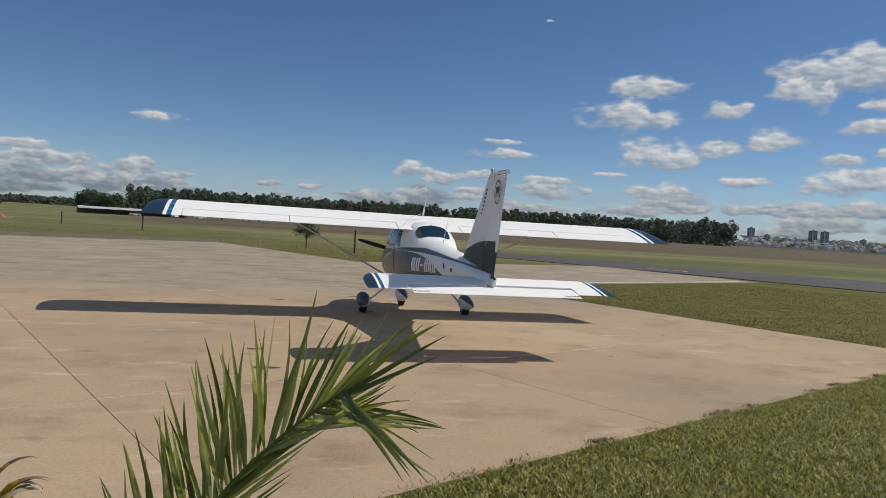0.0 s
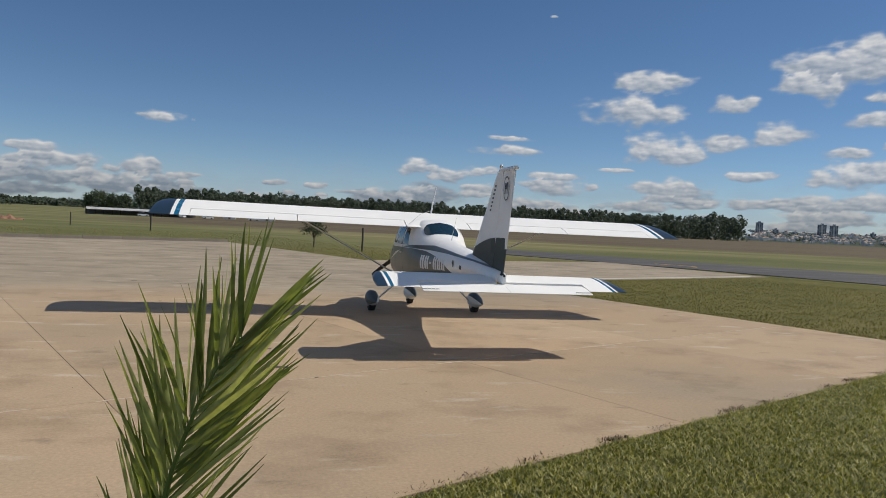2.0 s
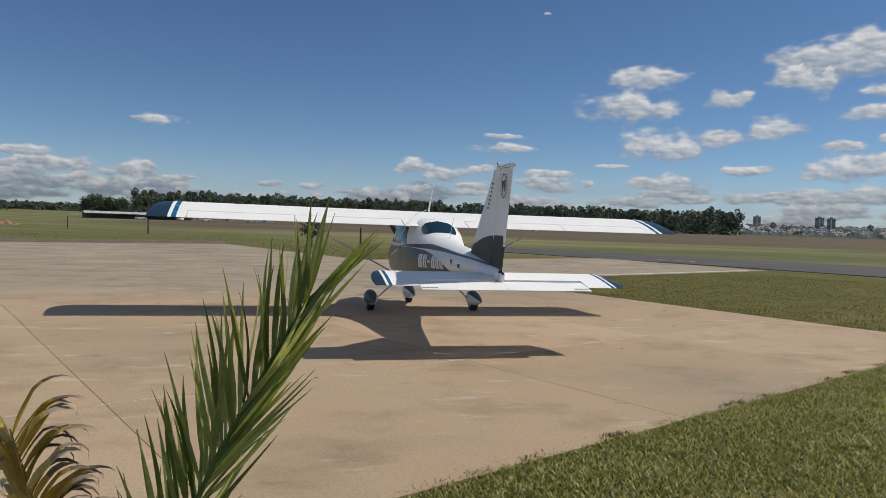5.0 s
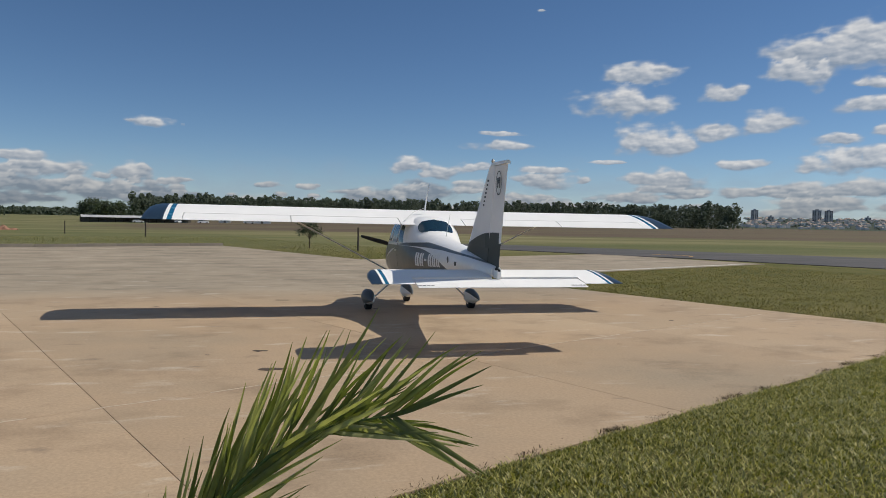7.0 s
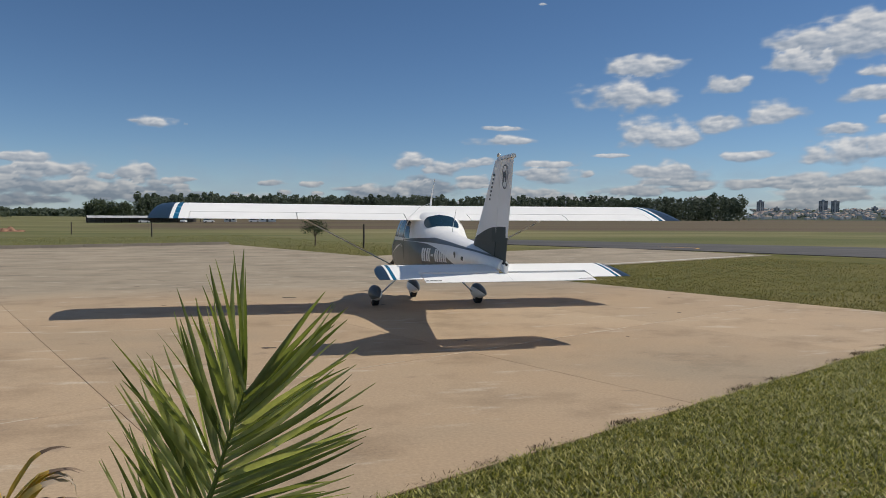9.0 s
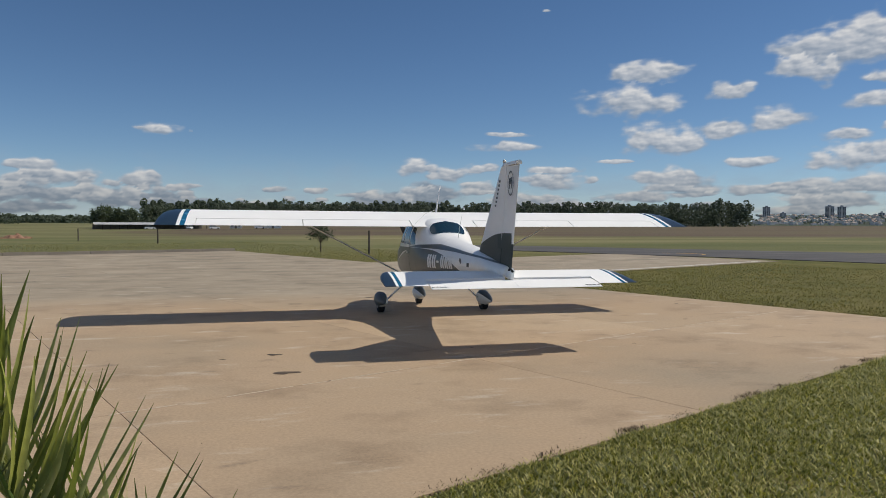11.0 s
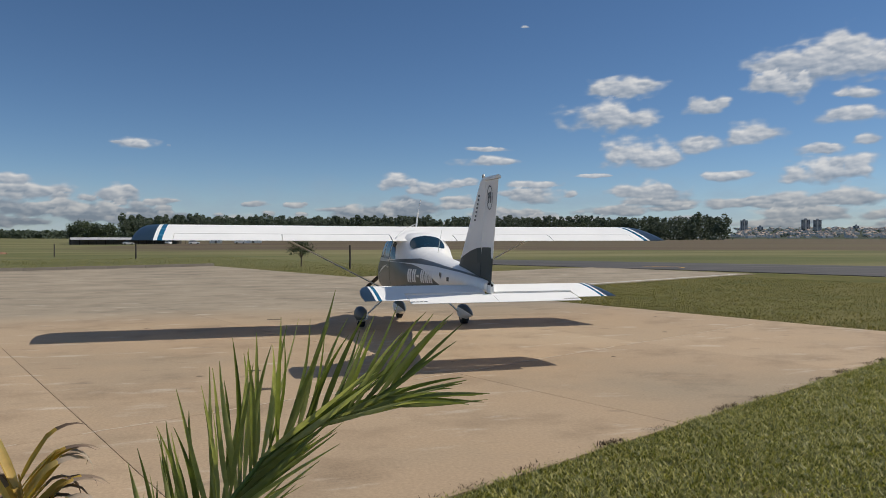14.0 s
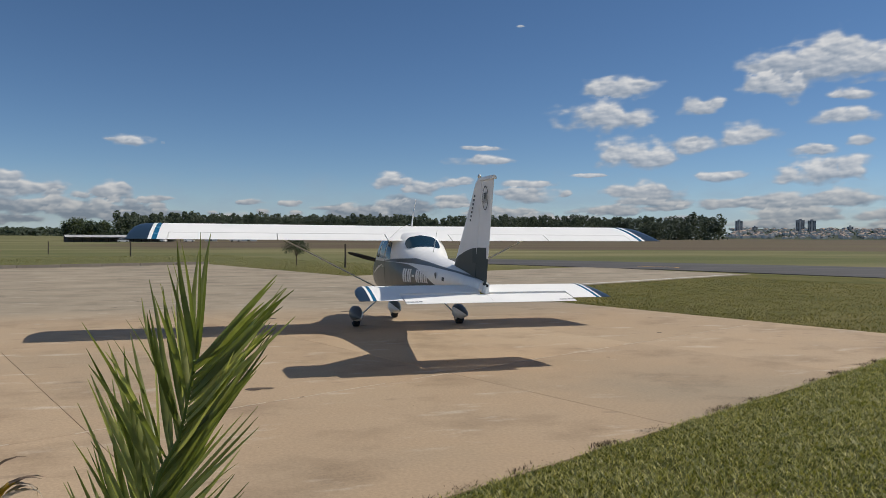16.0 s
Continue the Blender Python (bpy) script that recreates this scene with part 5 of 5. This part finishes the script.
palm, frond, leaflets, withered = build_palm()


def smooth_curve(pts, n):
    """Points at even lengths along a smooth curve through pts."""
    p = [pts[0] * 2 - pts[1]] + pts + [pts[-1] * 2 - pts[-2]]
    fine = []
    for a, b, c, d in zip(p, p[1:], p[2:], p[3:]):
        for k in range(16):
            t = k / 16
            fine.append(0.5 * (2 * b + (c - a) * t + (2 * a - 5 * b + 4 * c - d) * t * t + (3 * b - a - 3 * c + d) * t ** 3))
    fine.append(pts[-1].copy())
    run = [0.0]
    for a, b in zip(fine, fine[1:]):
        run.append(run[-1] + (b - a).length)
    start = max(0.0, run[-1] - n * SEG)
    out, j = [], 0
    for k in range(n + 1):
        want = start + (run[-1] - start) * k / n
        while j < len(run) - 2 and run[j + 1] < want:
            j += 1
        f = (want - run[j]) / max(1e-6, run[j + 1] - run[j])
        out.append(fine[j].lerp(fine[j + 1], min(1, max(0, f))))
    return out


def frond_poses(row):
    """The poses of the frond's rigid rib pieces and leaflets, in the palm's space, for one row of the sway table."""
    t, *v = row
    flat = [EYE + ACROSS * a + AHEAD * PALM_DEPTH + Vector((0, 0, z - EYE.z)) for a, z in ((-0.80, 0.58), v[0:2], v[2:4], v[4:6])]
    nodes = smooth_curve(flat, SEGMENTS)
    pts = [nodes[0]]
    # the rib keeps its length: what the sway shortens leans towards the wind's lee, nearer the lawn's edge
    for q in nodes[1:]:
        d = q - EYE
        o = EYE - pts[-1]
        a, b, c = d.dot(d), 2 * d.dot(o), o.dot(o) - SEG * SEG
        disc = b * b - 4 * a * c
        k = (-b - math.sqrt(disc)) / (2 * a) if disc > 0 else -b / (2 * a)
        pts.append(EYE + d * k)
    ribs = []
    for p, q in zip(pts, pts[1:]):
        y = (q - p).normalized()
        x = y.cross(AHEAD).normalized()
        m = Matrix((x, y, x.cross(y))).transposed().to_4x4()
        m.translation = p - PALM_AT
        ribs.append(m)
    # leaflets stream from both sides of the rib, each side turning from its low to its tip angle
    l0, l1, r0, r1 = v[6:10]
    leaves = []
    for ob, i, along, s, g, turn, lean, roll in leaflets:
        f = min(1.0, max(0.0, (g - 0.25) / 0.75))
        d = ribs[i].col[1]
        along_rib = math.degrees(math.atan2(d.xyz.dot(ACROSS), d.z))
        if s < 0:
            e = l0 + (l1 - l0) * f ** 2.0
        elif r1 < r0:
            e = r0 - 4 + (r1 - r0 + 4) * f ** 0.6
        else:
            # the lee side lies along the rib and fans out at its end
            e = max(r0 - 6, min(r1, along_rib + 3)) * (1 - f ** 4) + r1 * f ** 4
        e = radians(e + turn * (1.0 if s < 0 else 0.6) + 3 * math.sin(t * 7 + g * 9 + s))
        h = radians(lean)
        y = (ACROSS * math.sin(e) + Vector((0, 0, math.cos(e)))) * math.cos(h) + AHEAD * math.sin(h)
        x = y.cross(AHEAD).normalized()
        m = Matrix((x, y, x.cross(y))).transposed().to_4x4() @ Matrix.Rotation(radians(roll), 4, "Y")
        m.translation = ribs[i] @ Vector((0, along, 0))
        leaves.append(ribs[i].inverted() @ m)
    return ribs, leaves


def motions():
    # the propeller turns over anticlockwise as seen from behind
    seen = ((0, 14), (0.5, 15), (1, 28), (1.5, 75), (2, -38), (2.5, -42), (3, -42), (3.5, -60), (4, -28), (6.5, -80), (7, 15), (7.5, -35), (8, -8), (8.5, -45), (9, -52), (11.5, 3), (12, -4), (12.5, -8), (13, -12), (13.5, -30), (14, -40), (14.5, -40), (15, -50), (15.5, 20), (16, 15))
    turns = [(seen[0][0], -seen[0][1])]
    for (t0, a0), (t1, a1) in zip(seen, seen[1:]):
        want = turns[-1][1] + 455 * (t1 - t0)
        a = -a1
        a += 180 * round((want - a) / 180)
        turns.append((t1, a))
    rows = []
    for (t0, a0), (t1, a1) in zip(turns, turns[1:]):
        n = max(1, round((t1 - t0) * 10))
        for k in range(n):
            rows.append((t0 + (t1 - t0) * k / n, a0 + (a1 - a0) * k / n))
    rows.append(turns[-1])
    walk(propeller, [(t, pose(0, 1.95, 1.13, 0, -a, 0)) for t, a in rows])
    # clouds drift slowly
    walk(clouds, [(t, pose(-3.15, -13.48, 1.7, 0, 0, 0.037 * (t - 12.5))) for t in (0, 8, 16)])
    # the frond's sway: seconds; low, middle and tip of the rib as (across, height) in metres; leaflet angles low and at the tip, windward then lee
    sway_a = (
        (0, -0.571, 0.937, -0.419, 1.11, -0.234, 1.268, -15, 55, 55, 140),
        (0.2, -0.61, 0.94, -0.31, 1.22, -0.22, 1.23, 12, 57, 67, 116),
        (0.4, -0.68, 0.94, -0.3, 1.22, -0.09, 1.31, 7, 42, 59, 93),
        (0.5, -0.508, 0.94, -0.258, 1.143, 0.043, 1.282, 10, 40, 60, 95),
        (0.6, -0.64, 0.93, -0.29, 1.16, -0.08, 1.18, 12, 55, 66, 113),
        (0.8, -0.75, 0.93, -0.41, 1.21, -0.18, 1.27, 9, 48, 62, 102),
        (1, -0.669, 0.928, -0.522, 1.244, -0.408, 1.539, -2, -2, 30, 30),
        (1.2, -0.64, 0.94, -0.39, 1.36, -0.3, 1.48, -4, 19, 46, 55),
        (1.4, -0.65, 0.95, -0.34, 1.21, -0.17, 1.23, 12, 55, 66, 113),
    )
    sway_b = (
        (1.5, -0.557, 0.946, -0.377, 1.13, -0.116, 1.231, 5, 45, 55, 118),
        (1.6, -0.67, 0.94, -0.34, 1.19, -0.18, 1.27, 5, 40, 58, 89),
        (1.8, -0.63, 0.95, -0.39, 1.17, -0.21, 1.27, 4, 37, 56, 84),
        (2, -0.763, 0.945, -0.665, 1.251, -0.577, 1.397, -14, 10, 50, 50),
        (2.1, -0.89, 0.94, -0.81, 1.37, -0.72, 1.55, -7, 13, 43, 46),
        (2.2, -1.15, 0.93, -1.1, 1.23, -1.02, 1.41, -8, 11, 42, 42),
        (2.3, -1.62, 0.91, -1.71, 1.26, -1.71, 1.45, -17, -8, 32, 12),
        (2.4, -1.47, 0.91, -1.55, 1.19, -1.59, 1.31, -20, -23, 32, 10),
        (2.5, -0.718, 0.937, -0.684, 1.082, -0.658, 1.241, -25, 0, 36, 8),
    )
    sway_c = (
        (2.6, -0.32, 0.95, -0.01, 1.04, 0.14, 1.08, 9, 49, 62, 103),
        (2.8, -0.57, 0.97, -0.23, 1.14, -0.06, 1.23, 5, 39, 57, 87),
        (3, -0.846, 0.956, -0.826, 1.318, -0.811, 1.582, -20, -10, 30, 15),
        (3.2, -0.74, 0.96, -0.69, 1.25, -0.73, 1.33, -20, -29, 32, 10),
        (3.4, -0.57, 0.97, -0.43, 1.23, -0.37, 1.37, -9, 10, 41, 40),
        (3.5, -0.581, 0.966, -0.434, 1.241, -0.303, 1.482, 0, 20, 50, 40),
        (3.6, -0.62, 0.96, -0.39, 1.35, -0.27, 1.51, -4, 19, 46, 55),
        (3.8, -0.74, 0.96, -0.53, 1.38, -0.45, 1.54, -8, 11, 42, 42),
        (4, -0.757, 0.989, -0.674, 1.337, -0.605, 1.603, -22, 8, 40, 24),
    )
    sway_d = (
        (4.2, -0.83, 0.95, -0.86, 1.36, -0.89, 1.48, -20, -18, 32, 10),
        (4.4, -0.61, 1.02, -0.31, 1.25, -0.16, 1.32, 6, 42, 59, 92),
        (4.6, -0.63, 1.02, -0.48, 1.29, -0.35, 1.41, 0, 28, 51, 69),
        (4.8, -0.7, 1.02, -0.54, 1.4, -0.45, 1.56, -7, 14, 44, 47),
        (5, -0.64, 1.02, -0.45, 1.39, -0.38, 1.52, -8, 12, 43, 44),
        (5.2, -0.49, 1.02, -0.23, 1.21, -0.08, 1.31, 3, 34, 54, 79),
        (5.4, -0.74, 1.01, -0.72, 1.15, -0.72, 1.22, -17, -8, 32, 12),
        (5.6, -0.51, 1.03, -0.28, 1.3, -0.11, 1.39, 4, 38, 57, 86),
        (5.8, -0.64, 1.04, -0.42, 1.29, -0.28, 1.33, 8, 46, 61, 99),
    )
    sway_e = (
        (6, -0.75, 1.03, -0.62, 1.42, -0.53, 1.59, -7, 12, 43, 45),
        (6.2, -0.79, 1.04, -0.77, 1.43, -0.76, 1.6, -16, -5, 33, 16),
        (6.4, -0.61, 0.96, -0.46, 1.41, -0.47, 1.53, -18, -10, 32, 10),
        (6.5, -0.601, 0.974, -0.463, 1.152, -0.309, 1.266, -5, 30, 80, 75),
        (6.6, -0.52, 0.97, -0.25, 1.12, -0.11, 1.16, 9, 48, 62, 102),
        (6.8, -0.42, 0.97, -0.19, 1.11, -0.03, 1.17, 7, 44, 60, 95),
        (7, -0.563, 0.959, -0.348, 1.14, -0.101, 1.2, 15, 60, 60, 120),
        (7.2, -0.68, 0.96, -0.42, 1.32, -0.27, 1.46, 0, 27, 51, 69),
        (7.4, -0.73, 0.96, -0.56, 1.38, -0.49, 1.54, -9, 10, 42, 41),
    )
    sway_f = (
        (7.5, -0.766, 0.963, -0.697, 1.245, -0.614, 1.508, -12, 12, 28, 18),
        (7.6, -0.74, 0.96, -0.65, 1.32, -0.63, 1.49, -14, -2, 35, 21),
        (7.8, -0.58, 0.96, -0.41, 1.33, -0.35, 1.48, -10, 7, 40, 36),
        (8, -0.554, 0.955, -0.321, 1.15, -0.074, 1.239, 10, 50, 60, 112),
        (8.2, -0.56, 0.95, -0.3, 1.05, -0.12, 1.08, 11, 52, 64, 107),
        (8.4, -0.73, 0.97, -0.51, 1.27, -0.31, 1.39, 3, 36, 55, 82),
        (8.5, -0.85, 0.966, -0.771, 1.362, -0.68, 1.542, -15, -3, 12, 52),
        (8.6, -0.91, 0.96, -0.85, 1.36, -0.86, 1.51, -18, -10, 32, 10),
        (8.8, -1.2, 0.92, -1.29, 1.14, -1.36, 1.24, -20, -35, 32, 10),
    )
    sway_g = (
        (9, -0.647, 0.961, -0.607, 1.087, -0.559, 1.229, -24, -8, 104, 42),
        (9.2, -0.6, 0.95, -0.45, 1.36, -0.41, 1.49, -11, 6, 39, 34),
        (9.4, -0.68, 0.96, -0.42, 1.32, -0.27, 1.46, 0, 27, 51, 69),
        (9.6, -0.73, 0.96, -0.56, 1.38, -0.49, 1.54, -9, 10, 42, 41),
        (9.8, -0.74, 0.96, -0.65, 1.32, -0.63, 1.49, -14, -2, 35, 21),
        (10, -0.58, 0.96, -0.41, 1.33, -0.35, 1.48, -10, 7, 40, 36),
        (10.2, -0.61, 0.96, -0.31, 1.14, -0.14, 1.2, 8, 46, 61, 98),
        (10.4, -0.56, 0.95, -0.3, 1.05, -0.12, 1.08, 11, 52, 64, 107),
        (10.6, -0.73, 0.97, -0.51, 1.27, -0.31, 1.39, 3, 36, 55, 82),
    )
    sway_h = (
        (10.8, -0.91, 0.96, -0.85, 1.36, -0.86, 1.51, -18, -10, 32, 10),
        (11, -1.2, 0.92, -1.29, 1.14, -1.36, 1.24, -20, -35, 32, 10),
        (11.2, -0.62, 0.94, -0.53, 1.13, -0.47, 1.23, -6, 16, 45, 50),
        (11.4, -0.63, 0.98, -0.38, 1.31, -0.23, 1.4, 4, 37, 56, 84),
        (11.5, -0.63, 0.984, -0.475, 1.204, -0.32, 1.36, -5, 28, 45, 80),
        (11.6, -0.6, 0.99, -0.41, 1.35, -0.31, 1.49, -5, 18, 46, 54),
        (11.8, -0.55, 1, -0.32, 1.28, -0.18, 1.41, -1, 27, 50, 67),
        (12, -0.508, 1.001, -0.307, 1.189, -0.123, 1.344, 0, 35, 50, 75),
        (12.2, -0.6, 1.01, -0.41, 1.36, -0.31, 1.51, -5, 18, 46, 54),
    )
    sway_i = (
        (12.4, -0.79, 1.01, -0.6, 1.36, -0.5, 1.52, -6, 15, 44, 49),
        (12.5, -0.744, 1.054, -0.703, 1.379, -0.671, 1.625, -22, -8, 30, 22),
        (12.6, -0.7, 1.01, -0.64, 1.44, -0.66, 1.57, -20, -15, 32, 10),
        (12.8, -0.65, 1.01, -0.48, 1.36, -0.4, 1.55, -9, 8, 41, 38),
        (13, -0.572, 1.012, -0.388, 1.183, -0.28, 1.291, 3, 28, 55, 80),
        (13.2, -0.61, 1.02, -0.31, 1.25, -0.16, 1.32, 6, 42, 59, 92),
        (13.4, -0.63, 1.02, -0.48, 1.29, -0.35, 1.41, 0, 28, 51, 69),
        (13.5, -0.708, 1.022, -0.568, 1.33, -0.43, 1.514, -8, 25, 40, 62),
        (13.6, -0.7, 1.02, -0.54, 1.4, -0.45, 1.56, -7, 14, 44, 47),
    )
    sway_j = (
        (13.8, -0.64, 1.02, -0.45, 1.39, -0.38, 1.52, -8, 12, 43, 44),
        (14, -0.518, 1.038, -0.365, 1.192, -0.12, 1.299, -8, 50, 55, 85),
        (14.2, -0.74, 1.01, -0.72, 1.15, -0.72, 1.22, -17, -8, 32, 12),
        (14.4, -0.51, 1.03, -0.28, 1.3, -0.11, 1.39, 4, 38, 57, 86),
        (14.5, -0.552, 1.027, -0.4, 1.149, -0.157, 1.287, -10, 60, 70, 95),
        (14.6, -0.64, 1.04, -0.42, 1.29, -0.28, 1.33, 8, 46, 61, 99),
        (14.8, -0.75, 1.03, -0.62, 1.42, -0.53, 1.59, -7, 12, 43, 45),
        (15, -0.81, 1.035, -0.772, 1.341, -0.765, 1.523, -12, -25, 20, 20),
        (15.2, -0.62, 1.04, -0.51, 1.36, -0.5, 1.47, -15, -4, 34, 19),
    )
    sway_k = (
        (15.4, -0.51, 1.04, -0.29, 1.28, -0.17, 1.4, -1, 26, 50, 66),
        (15.5, -0.57, 1.038, -0.402, 1.223, -0.189, 1.392, -6, 45, 45, 58),
        (15.6, -0.63, 1.04, -0.45, 1.35, -0.32, 1.47, -1, 27, 51, 68),
        (15.8, -0.69, 1.04, -0.56, 1.39, -0.55, 1.56, -16, -5, 33, 16),
        (16, -0.724, 1.037, -0.648, 1.205, -0.61, 1.403, -18, 0, 45, 45),
    )
    table = sway_a + sway_b + sway_c + sway_d + sway_e + sway_f + sway_g + sway_h + sway_i + sway_j + sway_k
    poses = [(row[0], frond_poses(row)) for row in table]
    for i, seg in enumerate(frond):
        walk(seg, [(t, ribs[i]) for t, (ribs, _) in poses])
    for k, (ob, *_) in enumerate(leaflets):
        walk(ob, [(t, leaves[k]) for t, (_, leaves) in poses])
    lean = ((0, -1.01, 0.66), (0.2, -1.02, 0.79), (0.4, -0.97, 0.83), (0.5, -0.96, 0.9), (0.6, -0.93, 0.9), (0.8, -0.93, 0.87), (1, -0.93, 0.9), (1.2, -0.92, 0.86), (1.4, -0.93, 0.81), (1.5, -0.94, 0.86), (1.6, -0.95, 0.87), (1.8, -0.98, 0.62), (2, -1.02, 0.43), (3, -1.03, 0.45), (3.2, -0.96, 1.02), (3.4, -0.96, 0.94), (3.5, -0.95, 0.69), (3.6, -0.94, 0.59), (3.8, -0.95, 0.87), (4, -0.94, 0.97), (4.2, -0.97, 0.74), (4.6, -0.93, 0.87), (5, -0.93, 0.9), (5.4, -0.92, 0.86), (5.8, -0.93, 0.81), (6.1, -0.93, 0.81), (6.4, -1.02, 0.91), (6.5, -1.02, 0.69), (6.6, -1.01, 0.45), (7, -0.98, 0.46), (7.4, -0.96, 0.8), (7.5, -0.91, 0.88), (7.6, -0.92, 0.82),)
    lean_on = ((7.8, -0.92, 0.85), (8, -0.93, 0.86), (8.2, -0.93, 0.81), (8.4, -0.93, 0.48), (8.8, -0.97, 0.46), (9, -1.01, 0.72), (9.2, -1.01, 0.71), (9.6, -0.93, 0.81), (10, -0.93, 0.48), (10.5, -0.93, 0.48), (11, -0.97, 0.46), (11.4, -1.02, 0.66), (11.5, -0.99, 0.7), (11.6, -0.99, 0.66), (11.8, -0.98, 0.84), (12, -0.97, 0.89), (12.2, -0.96, 0.87), (12.4, -0.95, 0.66), (12.5, -0.96, 0.85), (12.6, -0.94, 0.93), (12.8, -0.93, 0.87), (13, -0.94, 0.85), (13.2, -0.95, 0.53), (13.6, -0.94, 0.54), (13.8, -0.92, 0.85), (14, -0.9, 0.85), (14.2, -0.9, 0.68), (14.4, -0.9, 0.76), (14.6, -0.9, 0.69), (14.8, -0.9, 0.55), (15, -0.9, 0.9), (15.2, -0.9, 0.93), (15.4, -0.92, 0.81), (15.6, -0.91, 0.72), (15.8, -0.89, 0.85), (16, -0.9, 0.78),)
    rows = []
    for t, a, z in lean + lean_on:
        p = EYE + ACROSS * (a - 0.02) + AHEAD * 1.7 + Vector((0, 0, z - 0.085 - EYE.z)) - PALM_AT
        rows.append((t, Matrix.Translation(p) @ Matrix.Rotation(radians(-14.7), 4, "Z") @ Matrix.Rotation(radians(8 * math.sin(t * 5)), 4, "Y")))
    walk(withered, rows)


motions()
